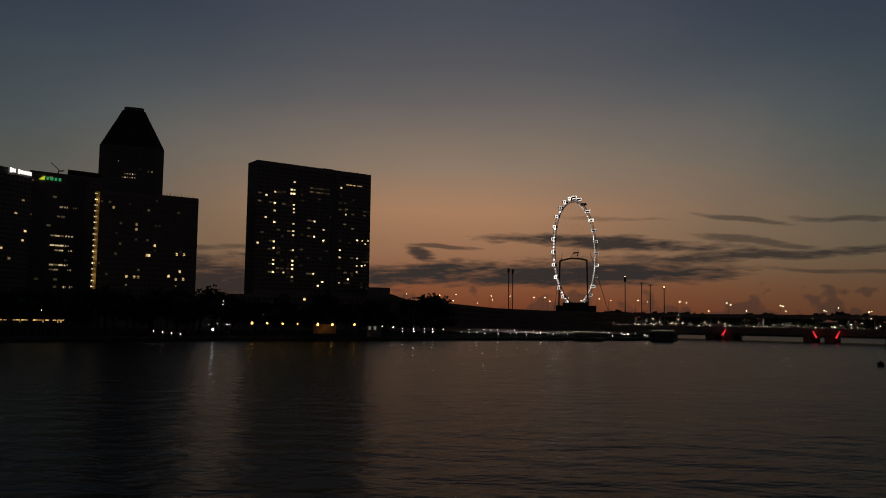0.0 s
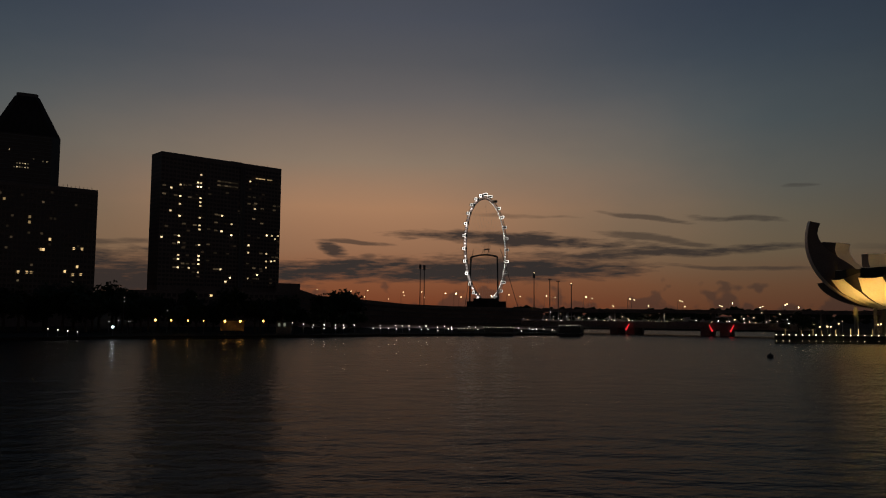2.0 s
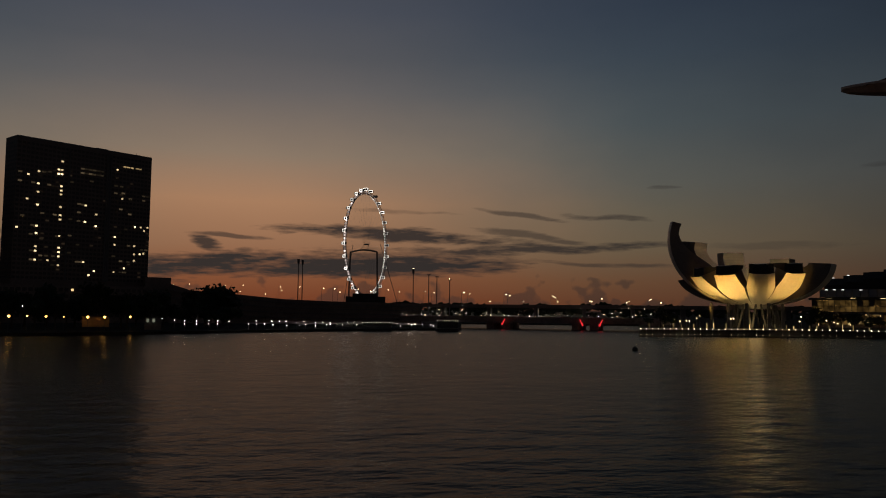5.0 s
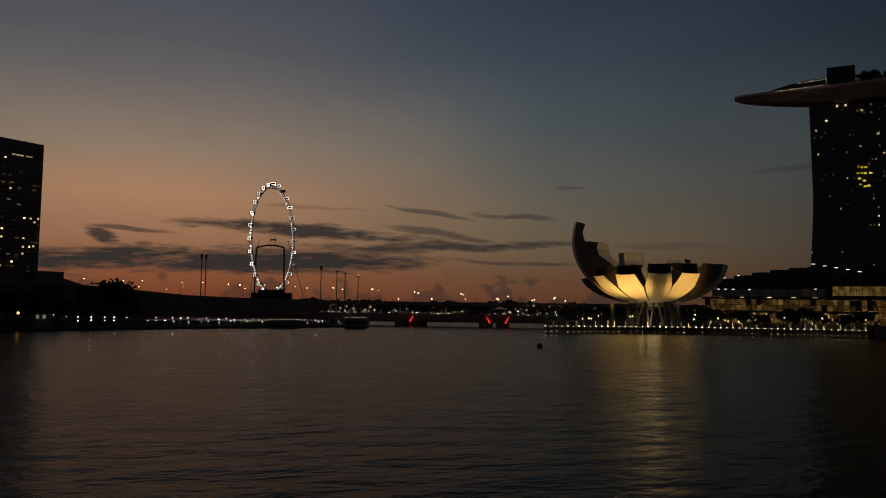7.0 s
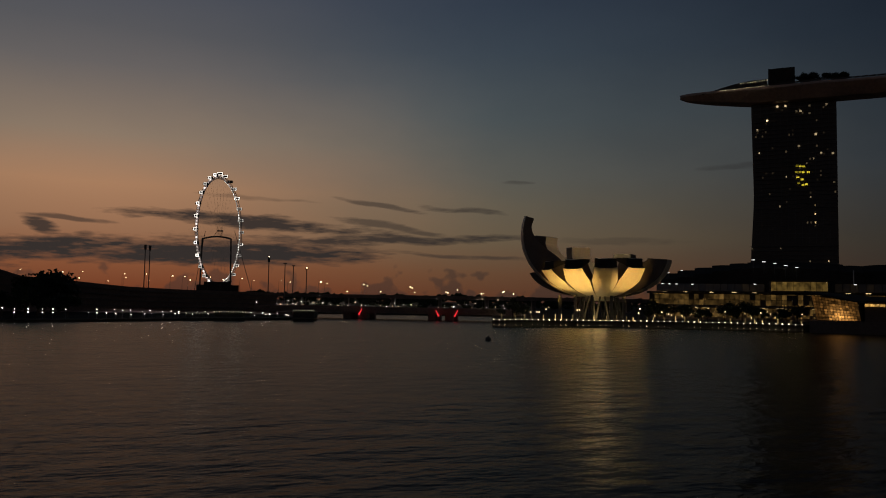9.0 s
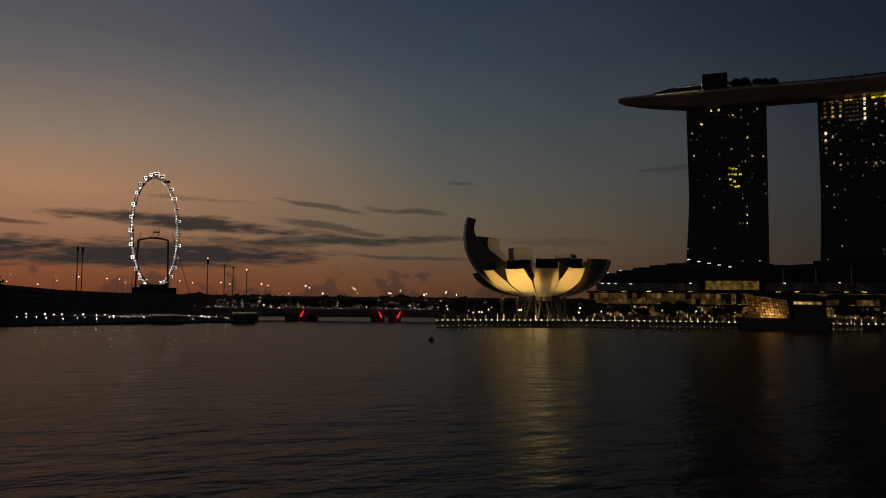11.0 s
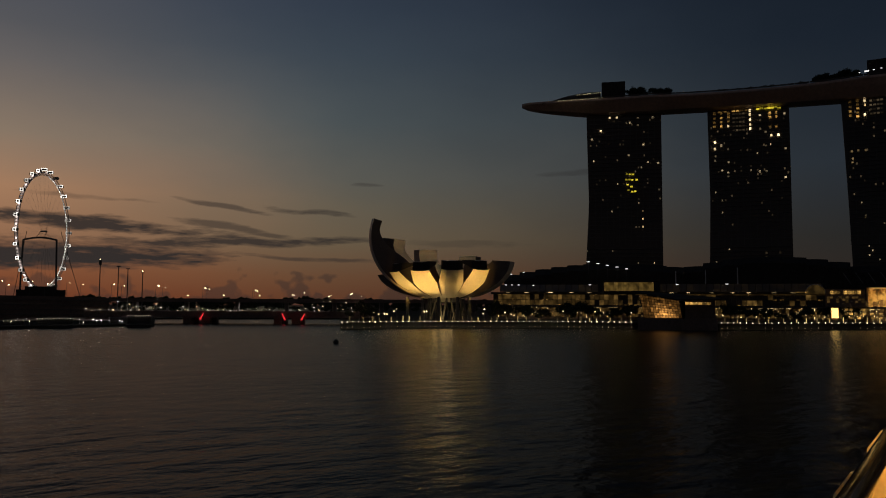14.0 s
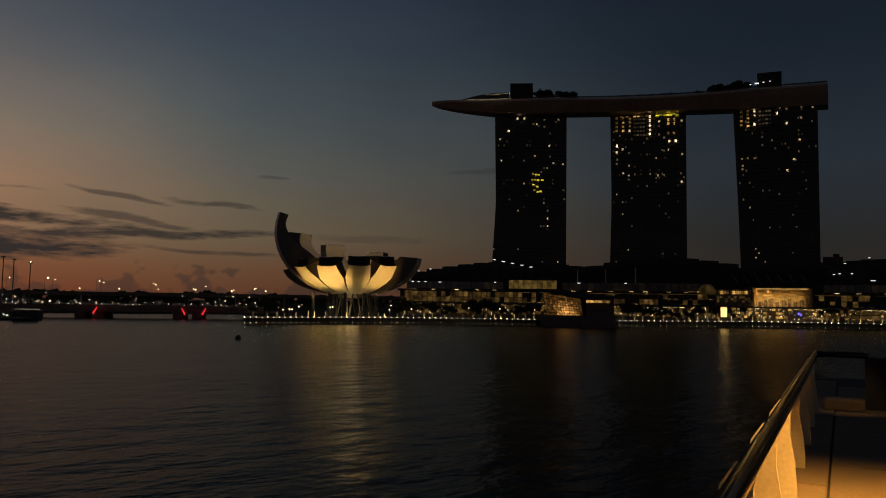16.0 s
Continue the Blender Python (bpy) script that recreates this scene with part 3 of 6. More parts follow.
def tree(at, size=1.0, which=0, label="dark leafy tree on the waterside", group="shore trees"):
    ob = thing("tree", label, "tree", group)
    tr, lv = TREES[which % len(TREES)]
    for n, me in (("trunk", tr), ("crown", lv)):
        o = new(n, me)
        o.parent = ob
    ob.matrix_basis = Matrix.Translation(at) @ Matrix.Rotation(which * 1.7, 4, "Z") @ Matrix.Diagonal((size, size, size, 1))
    return ob


for i in range(58):                         # belt of trees along the north shore
    az = -36 + 0.62 * i + rng.uniform(-0.25, 0.25)
    d = 430 + 40 * rng.random() + max(0, az) * 6
    goal = 1.35 if az < -16 else (1.0 if az < -6 else 0.45)
    hgt = (high(goal + rng.uniform(-0.5, 0.35), d) - 1.2) if az < -4 else rng.uniform(9, 15)
    tree(pol(az, d, 1.2), hgt / 10.5, i)
for az, el, d in ((-1.7, 1.5, 520), (-2.4, 1.42, 520), (-3.1, 1.15, 520), (-1.2, 1.1, 520), (-18.2, 1.75, 500), (-17.4, 1.8, 500), (-16.4, 1.6, 490)):
    tree(pol(az, d, 1.2), (high(el, d) - 1.2) / 10.5, int(abs(az) * 7), "large dark round tree by the shore")

# long grandstand mound between the trees and the wheel
stand = thing("grandstand", "long low dark grandstand sloping down to the water", "building", at=pol(1, 560))
bm = bmesh.new()
GS = [(-4.9, 1.55), (-3.5, 1.1), (-1.4, 0.95), (0.5, 0.78), (3, 0.55), (6.5, 0.42), (9.5, 0.38), (13, 0.30)]
rows = []
for a, e in GS:
    rows.append([bm.verts.new(p) for p in (pol(a, 560, 1.2), pol(a, 560, high(e, 560)), pol(a, 600, high(e, 560)), pol(a, 600, 1.2))])
for lo, hi in zip(rows, rows[1:]):
    for k in range(4):
        bm.faces.new((lo[k], lo[(k + 1) % 4], hi[(k + 1) % 4], hi[k]))
bm.faces.new(rows[0])
bm.faces.new(rows[-1][::-1])
part("seating_bank", bm, DARK_STONE, stand)
for fr in (0.25, 0.45, 0.65, 0.85):
    bm = bmesh.new()
    rows = []
    for a, e in GS:
        z = 1.2 + (high(e, 560) - 1.2) * fr
        rows.append([bm.verts.new(p) for p in (pol(a, 558.6, z - 0.3), pol(a, 558.6, z + 0.3), pol(a, 560.2, z + 0.3), pol(a, 560.2, z - 0.3))])
    for lo, hi in zip(rows, rows[1:]):
        for k in range(4):
            bm.faces.new((lo[k], lo[(k + 1) % 4], hi[(k + 1) % 4], hi[k]))
    bm.faces.new(rows[0])
    bm.faces.new(rows[-1][::-1])
    part("seat_tier", bm, CONCRETE, stand)


# ---- the observation wheel ----
WD = 1105.0
WC = pol(8.87, WD, high(4.64, WD))
WR = 74.6
view = Vector((WC.x, WC.y, 0)).normalized()
right = Vector((view.y, -view.x, 0))
WTURN = math.asin(1.50 / 3.84)               # the rim is seen narrow: it is turned away from the viewpoint
WU = (right * math.sin(WTURN) + view * math.cos(WTURN)).normalized()
WN = Vector((WU.y, -WU.x, 0))
wheel = thing("observation_wheel", "giant observation wheel with white-lit rim and capsules", "ferris wheel", at=(WC.x, WC.y, 1.2))


def rim(a, r, off=0.0):
    return WC + WU * (math.cos(a) * r) + Vector((0, 0, math.sin(a) * r)) + WN * off


def torus(r, off, tube, n=112, sides=6):
    bm = bmesh.new()
    rings = []
    for i in range(n):
        a = 2 * math.pi * i / n
        rad = WU * math.cos(a) + Vector((0, 0, math.sin(a)))
        c = rim(a, r, off)
        rings.append([bm.verts.new(c + rad * (tube * math.cos(b)) + WN * (tube * math.sin(b))) for b in (2 * math.pi * j / sides for j in range(sides))])
    for i in range(n):
        for j in range(sides):
            bm.faces.new((rings[i][j], rings[(i + 1) % n][j], rings[(i + 1) % n][(j + 1) % sides], rings[i][(j + 1) % sides]))
    return bm


for off in (-1.9, 1.9):
    part("rim_tube", torus(WR, off, 0.42), WHITE_STEEL, wheel)
part("inner_tube", torus(WR - 3.2, 0.0, 0.35), WHITE_STEEL, wheel)
bm = bmesh.new()
for i in range(112):
    a, a2 = 2 * math.pi * i / 112, 2 * math.pi * (i + 0.5) / 112
    rod(bm, rim(a, WR, -1.9), rim(a, WR, 1.9), 0.2, 5)
    rod(bm, rim(a, WR, -1.9), rim(a2, WR - 3.2), 0.2, 5)
    rod(bm, rim(a, WR, 1.9), rim(a2, WR - 3.2), 0.2, 5)
tagged(part("rim_lattice", bm, WHITE_STEEL, wheel), kind="stuff")
bm = bmesh.new()
for i in range(56):
    a = 2 * math.pi * i / 56
    rod(bm, rim(a, 2.0, 3.0 if i % 2 else -3.0), rim(a, WR - 3.2), 0.05, 4)
part("cable_spoke", bm, STEEL, wheel, "thin steel cable spokes")
bm = bmesh.new()
rod(bm, WC - WN * 4, WC + WN * 4, 1.0, 16)
for s in (-1, 1):                             # brackets that carry the axle on the portal beam
    rod(bm, WC + WN * (3.6 * s), WC - right * 4.0 + WN * (5.0 * s) - Vector((0, 0, 8.2)), 0.28, 8)
part("hub", bm, STEEL, wheel)
low_c = WC - Vector((0, 0, 11)) - right * 4.0
bm = bmesh.new()
for k in range(8):
    y0, y1 = -20.5 + 41 * k / 8, -20.5 + 41 * (k + 1) / 8
    rod(bm, low_c + WN * y0 + Vector((0, 0, 3 * math.cos(y0 / 13))), low_c + WN * y1 + Vector((0, 0, 3 * math.cos(y1 / 13))), 1.2, 10)
part("portal_beam", bm, CONCRETE, wheel)
led = bmesh.new()
box(led, (0, 0, 0), (2.4, 1.7, 0.6))
LED = mesh_of(led, "led_lamp", glowing("pinkish_led_strip", (1.0, 0.82, 0.76), 1.1, 0.9))
led = bmesh.new()
box(led, (0, 0, 0), (1.8, 0.7, 0.7))
LED_SMALL = mesh_of(led, "led_lamp", WHEEL_LED)
for i in range(112):
    a = 2 * math.pi * (i + 0.5) / 112
    lower = math.sin(a) < -0.97
    if lower:
        continue
    ob = new("rim_lamp", LED if math.cos(a) < 0.1 else LED_SMALL)
    ob.parent, ob.matrix_parent_inverse = wheel, wheel.matrix_world.inverted()
    # lamps sit on the inward face of the rim
    rad = WU * math.cos(a) + Vector((0, 0, math.sin(a)))
    tan = WU * -math.sin(a) + Vector((0, 0, math.cos(a)))
    ob.matrix_basis = Matrix.Translation(rim(a, WR + 0.6, 0.0) if math.cos(a) < 0.1 else rim(a, WR - 3.7, 0.0)) @ Matrix((tan, WN, rad)).transposed().to_4x4()
led = bmesh.new()
box(led, (0, 0, 0), (2.6, 1.5, 0.5))
LED_SOFT = mesh_of(led, "wash_lamp", glowing("soft_pink_led", (1.0, 0.70, 0.62), 0.16, 0.8))
for i in range(112):                          # a softer wash between the two rim tubes
    a = 2 * math.pi * i / 112
    if math.sin(a) > -0.95:
        ob = new("wash_lamp", LED_SOFT)
        ob.parent, ob.matrix_parent_inverse = wheel, wheel.matrix_world.inverted()
        rad, tan = WU * math.cos(a) + Vector((0, 0, math.sin(a))), WU * -math.sin(a) + Vector((0, 0, math.cos(a)))
        ob.matrix_basis = Matrix.Translation(rim(a, WR - 1.9)) @ Matrix((tan, WN, rad)).transposed().to_4x4()
# capsules outside the rim, each with lit frames round its windows
NCAP = 28
cb = bmesh.new()
box(cb, (0, 0, 0), (7.0, 3.8, 3.6))
bmesh.ops.bevel(cb, geom=list(cb.edges), offset=0.6, segments=2, affect="EDGES")
CAP = mesh_of(cb, "capsule_body", DARK_GLASS)
def capsule_frame(w, h, bar):
    fb = bmesh.new()
    for z in (-h, h):
        box(fb, (0, -1.95, z), (2 * w + bar, 0.3, bar))
    for x in (-w, w):
        box(fb, (x, -1.95, 0), (bar, 0.3, 2 * h - bar))
    return mesh_of(fb, "capsule_lights", WHEEL_LED)


CAPF, CAPF_END = capsule_frame(3.5, 1.55, 0.5), capsule_frame(1.6, 1.5, 0.75)
# the lit side of a capsule's frame faces the bay
FLIP = Matrix.Identity(4) if WU.dot(view) < 0 else Matrix.Rotation(math.pi, 4, "Z")
for i in range(NCAP):
    a = 2 * math.pi * (i + 0.27) / NCAP
    if math.sin(a) < -0.93:
        continue
    c = rim(a, WR + (2.6 if math.cos(a) <= -0.25 else 3.9))
    for n, me in (("capsule", CAP), ("capsule_light_frame", CAPF if math.cos(a) > -0.25 else CAPF_END)):
        if n != "capsule" and i == 5:
            continue
        ob = new(n, me)
        ob.parent, ob.matrix_parent_inverse = wheel, wheel.matrix_world.inverted()
        ob.matrix_basis = Matrix.Translation(c) @ Matrix((WN, -WU, Vector((0, 0, 1)))).transposed().to_4x4() @ FLIP
# support legs: two portal frames
for s in (-1, 1):
    bm = bmesh.new()
    foot = low_c + WN * (22.5 * s)
    rod(bm, (foot.x, foot.y, 1.2), low_c + WN * (20.5 * s), 1.15, 12, 1.1)
    part("support_leg", bm, CONCRETE, wheel)
for s in (-1, 1):
    bm = bmesh.new()
    foot = WC + WN * (46 * s) + WU * 20
    rod(bm, (foot.x, foot.y, 1.2), WC + WN * (21 * s), 0.35, 8)
    part("stay_cable", bm, STEEL, wheel)
term = thing("wheel_terminal", "dark terminal building under the observation wheel", "building", at=pol(8.8, 1060))
bm = bmesh.new()
prism(bm, [pol(7.4, 1050), pol(10.3, 1050), pol(10.2, 1090), pol(7.5, 1090)], 1.2, high(0.8, 1050))
prism(bm, [pol(7.9, 1052), pol(9.7, 1052), pol(9.6, 1088), pol(8.0, 1088)], high(0.8, 1050) + 0.02, high(1.02, 1052))
part("wall", bm, ROOF, term)


# ---- bridges, road lights, masts ----
bridge = thing("road_bridge", "low dark road bridge on paired piers", "bridge", at=pol(22, 545))
BA, BB = pol(12.0, 545), pol(31.0, 500)
bu = (BB - BA).normalized()
brz = math.atan2(bu.y, bu.x)
mid, blen = (BA + BB) / 2, (BB - BA).length
bm = bmesh.new()
box(bm, (mid.x, mid.y, 5.2), (blen, 26, 2.6), brz)
part("deck", bm, DARK_STONE, bridge)
bn = Vector((bu.y, -bu.x, 0))
for s in (-12.9, 12.9):
    bm = bmesh.new()
    box(bm, (mid.x + bn.x * s, mid.y + bn.y * s, 7.1), (blen, 0.25, 1.2), brz)
    part("parapet", bm, DARK_STONE, bridge)
for az in (18.4, 19.6, 24.5, 25.75, 30.0):
    f = (math.tan(radians(az)) * BA.y - BA.x) / (bu.x - math.tan(radians(az)) * bu.y)
    p = BA + bu * f
    for s in (-8, 8):
        bm = bmesh.new()
        box(bm, (p.x + bn.x * s, p.y + bn.y * s, 1.4), (5.0, 5.0, 6.4), brz)
        part("pier", bm, DARK_STONE, bridge)
for az, lean in ((19.5, 1), (25.0, -1), (26.35, 1)):
    f = (math.tan(radians(az)) * BA.y - BA.x) / (bu.x - math.tan(radians(az)) * bu.y)
    p = BA + bu * f + bn * (15.0 if bn.dot(mid) < 0 else -15.0)
    bm = bmesh.new()
    rod(bm, (p.x - lean * 1.1, p.y, 2.6), (p.x + lean * 1.1, p.y, 6.6), 0.62, 8, 0.22)
    part("red_marker_light", bm, LAMP_RED, bridge, "slanting red glowing channel marker")
for k in range(42):
    t = (k + rng.uniform(0.1, 0.9)) / 42
    p = BA.lerp(BB, t) + bn * (13.2 if bn.dot(mid) < 0 else -13.2)
    bm = bmesh.new()
    ball(bm, (p.x, p.y, 8.6 + rng.uniform(-0.6, 1.2)), rng.uniform(0.10, 0.20))
    part("bridge_lamp", bm, LAMP_WARM if k % 3 else LAMP_WHITE, bridge)

via = thing("expressway_viaduct", "far dark expressway viaduct across the channel", "viaduct", at=pol(15, 900))
VA, VB = pol(-12, 1010), pol(48, 860)
vu = (VB - VA).normalized()
vm, vrz, vl = (VA + VB) / 2, math.atan2(vu.y, vu.x), (VB - VA).length
bm = bmesh.new()
box(bm, (vm.x, vm.y, 15.4), (vl, 24, 3.6), vrz)
part("deck", bm, DARK_STONE, via)
for k in range(19):
    p = VA + vu * (30 + k * 48)
    bm = bmesh.new()
    box(bm, (p.x, p.y, 7.0), (4, 12, 14), vrz)
    part("pier", bm, CONCRETE, via)


def street_lamp(at, tall, double, size, label, group, mat):
    ob = thing("street_lamp", label, "street lamp", group, at=at)
    bm = bmesh.new()
    rod(bm, at, (at[0], at[1], at[2] + tall), 0.16, 6, 0.09)
    part("pole", bm, STEEL, ob)
    side = Vector((at[1], -at[0], 0)).normalized()
    arms = (-1, 1) if double else (1,)
    bm = bmesh.new()
    for s in arms:
        rod(bm, Vector((at[0], at[1], at[2] + tall)), Vector((at[0], at[1], at[2] + tall + 0.3)) + side * s * 2.4, 0.07, 5)
    part("arm", bm, STEEL, ob)
    for s in arms:
        bm = bmesh.new()
        ball(bm, Vector((at[0], at[1], at[2] + tall + 0.2)) + side * s * 2.4, size)
        part("lamp_head", bm, mat, ob)
    return ob


# lamps along the expressway: azimuth and height of the head in degrees
ROAD_LAMPS = [(-4.8, 1.45), (-3.73, 1.53), (-1.27, 1.45), (-0.07, 1.51), (-0.27, 1.06), (1.51, 0.9), (2.54, 1.43), (2.62, 1.16), (3.92, 1.44), (4.1, 1.03), (5.65, 1.36), (6.45, 1.34),
              (6.82, 1.1), (8.17, 1.34), (9.06, 1.19), (10.35, 1.29), (11.18, 1.18), (13.09, 1.22), (13.73, 1.12), (15.93, 1.16), (16.38, 1.06), (17.86, 0.5)]
ROAD_LAMPS_SOUTH = [(19.04, 1.03), (19.32, 0.94), (20.31, 0.52), (22.47, 0.92), (22.63, 0.86), (22.8, 0.52), (25.12, 0.59), (25.26, 0.54), (25.95, 0.77), (27.72, 0.5), (27.88, 0.56), (29.3, 0.65),
                    (29.4, 0.71), (30.1, 0.5)]
for az, el in ROAD_LAMPS + ROAD_LAMPS_SOUTH:
    f = (math.tan(radians(az)) * VA.y - VA.x) / (vu.x - math.tan(radians(az)) * vu.y)
    p = VA + vu * f
    tall = high(el, p.length) - 17.4
    street_lamp((p.x, p.y, 17.2), max(2.5, tall), False, 0.40 + 0.16 * rng.random(), "tall lit lamp on the expressway", "expressway lamps", LAMP_WARM)
for az, el, d in ((3.95, 3.3, 820), (4.25, 3.25, 820), (12.35, 2.7, 800), (13.5, 2.45, 800), (14.1, 2.3, 800), (15.05, 2.1, 800)):
    ob = thing("floodlight_mast", "tall dark stadium floodlight mast", "mast", "stadium masts", at=pol(az, d, 1.2))
    p, z = pol(az, d), high(el, d)
    bm = bmesh.new()
    rod(bm, (p.x, p.y, 1.2), (p.x, p.y, z), 0.55, 8, 0.4)
    part("pole", bm, STEEL, ob)
    bm = bmesh.new()
    wide = 3.6 if az > 13 else 2.4
    box(bm, (p.x, p.y, z), (wide, 1.2, 0.8 if az > 13 else 5.0), -radians(az))
    part("lamp_frame", bm, STEEL, ob)
    if az in (12.35, 15.05):
        bm = bmesh.new()
        ball(bm, (p.x, p.y, z + (2.9 if az < 13 else 0.8)), 0.5)
        part("beacon", bm, LAMP_WARM, ob)

# shore lamps and small lights on the north bank
def shore_lamp(az, el, d, r, mat, label="small lit lamp on the far bank", group="north bank lamps"):
    z = high(el, d)
    p = pol(az, d)
    ob = thing("shore_lamp", label, "lamp", group, at=(p.x, p.y, min(1.2, z)))
    bm = bmesh.new()
    rod(bm, (p.x, p.y, min(1.2, z - 0.5)), (p.x, p.y, z), 0.07, 5)
    part("post", bm, STEEL, ob)
    bm = bmesh.new()
    ball(bm, (p.x, p.y, z), r)
    part("lamp_head", bm, mat, ob)
    return ob


for k in range(34):                         # pairs along the lower walk
    az = -5.4 + 0.62 * k + rng.uniform(-0.2, 0.2)
    if 2.0 < az < 15.8:
        d = 402 + max(0, az) * 3.9
        shore_lamp(az, -1.02 - 0.012 * az + rng.uniform(-0.05, 0.05), d + 10, rng.uniform(0.16, 0.26), LAMP_WHITE)
        if rng.random() < 0.75:
            shore_lamp(az + rng.uniform(0, 0.3), -1.30 + rng.uniform(-0.06, 0.06), d + 4, rng.uniform(0.15, 0.25), LAMP_WHITE)
for az in (-3.82, -3.02, -2.19, -1.6, 1.07):  # one lamp over another on the upper and the lower walk
    shore_lamp(az, -1.03, 412, 0.22, LAMP_WHITE)
    shore_lamp(az, -1.26, 404, 0.2, LAMP_WHITE)
for az, el in ((-4.5, -0.98), (-0.83, -1.05), (0.54, -1.24), (1.66, -1.24), (-5.31, -0.9)):
    shore_lamp(az, el, 408, 0.2, LAMP_WHITE)
for az, el in ((-16.7, 0.82), (-16.69, 0.54), (-17.6, -0.85), (-17.0, -0.8), (-16.4, -0.85), (-16.2, -0.86), (-28.2, 0.0), (-13.9, -0.1)):
    shore_lamp(az, el, 420, 0.16, LAMP_WHITE, "small faint lamp among the trees", "lamps among the trees")
for k in range(60):                         # scattered lights on the bank and the road behind it
    az = rng.uniform(3.0, 31.0)
    shore_lamp(az, rng.uniform(-0.75, 0.2), rng.uniform(700, 820), rng.uniform(0.15, 0.38), LAMP_WHITE if rng.random() < 0.6 else LAMP_WARM, "small scattered light beyond the bridge", "distant lights")
for az, el, r in ((-14.65, -0.75, 0.85), (-13.6, -0.75, 0.6), (-12.5, -0.77, 0.65), (-11.45, -0.78, 0.4), (-10.0, -0.80, 0.85), (-8.95, -0.80, 0.85), (-7.35, -0.78, 0.75)):
    shore_lamp(az, el, 392, r * 0.75, LAMP_AMBER, "bright amber lamp by the waterside", "amber lamps")
shore_lamp(-17.33, -1.22, 366, 0.5, LAMP_COOL, "bright cool-white lamp on a jetty", "jetty lamp")
for k in range(4):
    shore_lamp(-21.26 + 0.59 * k, -1.34 - 0.07 * k, 366, 0.2, LAMP_WHITE)
cafe = thing("waterside_canopy", "long low canopy with amber strip lights beneath", "canopy", at=pol(-28.6, 402, 1.2))
bm = bmesh.new()
prism(bm, [pol(-30.6, 400), pol(-26.8, 400), pol(-26.8, 407), pol(-30.6, 407)], 8.9, 9.3)
part("roof", bm, ROOF, cafe)
for k in range(8):
    bm = bmesh.new()
    p = pol(-30.5 + 0.52 * k, 400.4)
    rod(bm, (p.x, p.y, 1.2), (p.x, p.y, 8.9), 0.12, 6)
    part("post", bm, STEEL, cafe)
CAFE_STRIP = glowing("amber_strip_light", (1.0, 0.60, 0.20), 0.9, 0.7)
cface = Face(pol(-30.6, 400), pol(-26.8, 400), 7.0, 8.9)
lit_panes(cafe, cface, 16, 2, [(k + rng.uniform(-0.2, 0.2), 1.0) for k in range(16) if k % 5 != 2], CAFE_STRIP, 0.85, 0.42, "strip_light")
lit_panes(cafe, cface, 40, 2, [(12, 0.2), (26, 0.2), (35, 0.1), (37, 0.2)], CAFE_STRIP, 0.6, 0.5, "hanging_lamp")
# small lit hut by the walk
hut = thing("waterside_hut", "small hut with two pale lit windows", "hut", at=pol(-5.9, 404, 1.2))
bm = bmesh.new()
box(bm, pol(-5.9, 406, 4.2), (7.5, 3.5, 6.0), radians(5.9))
part("wall", bm, CONCRETE, hut)
bm = bmesh.new()
box(bm, pol(-5.9, 406, 7.4), (8.3, 4.4, 0.35), radians(5.9))
part("roof", bm, ROOF, hut)
lit_panes(hut, Face(pol(-6.45, 403.9), pol(-5.35, 403.9), 4.4, 7.2), 4, 1, [(0.3, 0), (1.7, 0)], glowing("pale_hut_window", (0.9, 0.95, 0.7), 0.16, 0.4), 0.6, 0.6)
pav = thing("waterside_pavilion", "small amber-lit pavilion by the water", "pavilion", at=pol(-9.5, 400))
bm = bmesh.new()
box(bm, pol(-9.5, 402, 5.2), (11.5, 5, 4.8), radians(9.5))
part("wall", bm, material("ochre_plaster", (0.42, 0.26, 0.12), 0.85, vary=0.2, scale=0.4), pav)
bm = bmesh.new()
box(bm, pol(-9.5, 402, 8.0), (14, 7, 0.6), radians(9.5))
part("roof", bm, ROOF, pav)
# moored boats and a floating stage with lit edges
for az0, az1, el, n, m in ((8.6, 10.9, -1.1, 14, LAMP_WHITE), (14.1, 15.75, -0.92, 10, LAMP_WARM), (6.7, 8.0, -1.22, 6, LAMP_WHITE)):
    d = 440 + az0
    bt = thing("moored_boat", "dark moored ferry with a row of lit cabin lights", "boat", "moored boats", at=pol((az0 + az1) / 2, d - 6, 0.0))
    ln = d * radians(az1 - az0)
    c, rz = pol((az0 + az1) / 2, d - 9), -radians((az0 + az1) / 2)
    bm = bmesh.new()
    h = [Vector((x * ln / 2, y, 0)) for x, y in ((-1.1, 0), (-0.9, -3), (0.9, -3), (1.15, 0), (0.9, 3), (-0.9, 3))]
    prism(bm, [c + Matrix.Rotation(rz, 3, "Z") @ v for v in h], -0.4, 1.3)
    part("hull", bm, RUBBER, bt)
    bm = bmesh.new()
    box(bm, (c.x, c.y, (1.8 + high(el, d - 12)) / 2 + 0.3), (ln * 0.9, 4.4, high(el, d - 12) - 1.2), rz)
    part("cabin", bm, RUBBER, bt)
    for k in range(n):
        p = pol(az0 + (az1 - az0) * (k + 0.5) / n, d - 12.2)
        bm = bmesh.new()
        box(bm, (p.x, p.y, high(el, d - 12)), (0.32, 0.3, 0.2), rz)
        part("cabin_light", bm, CABIN, bt)
bu_ob = thing("mooring_buoy", "small dark round mooring buoy on the water", "buoy", at=pol(28.45, 256, 0))
bm = bmesh.new()
bmesh.ops.create_uvsphere(bm, u_segments=16, v_segments=10, radius=0.95, matrix=Matrix.Translation(pol(28.45, 256, 0.35)))
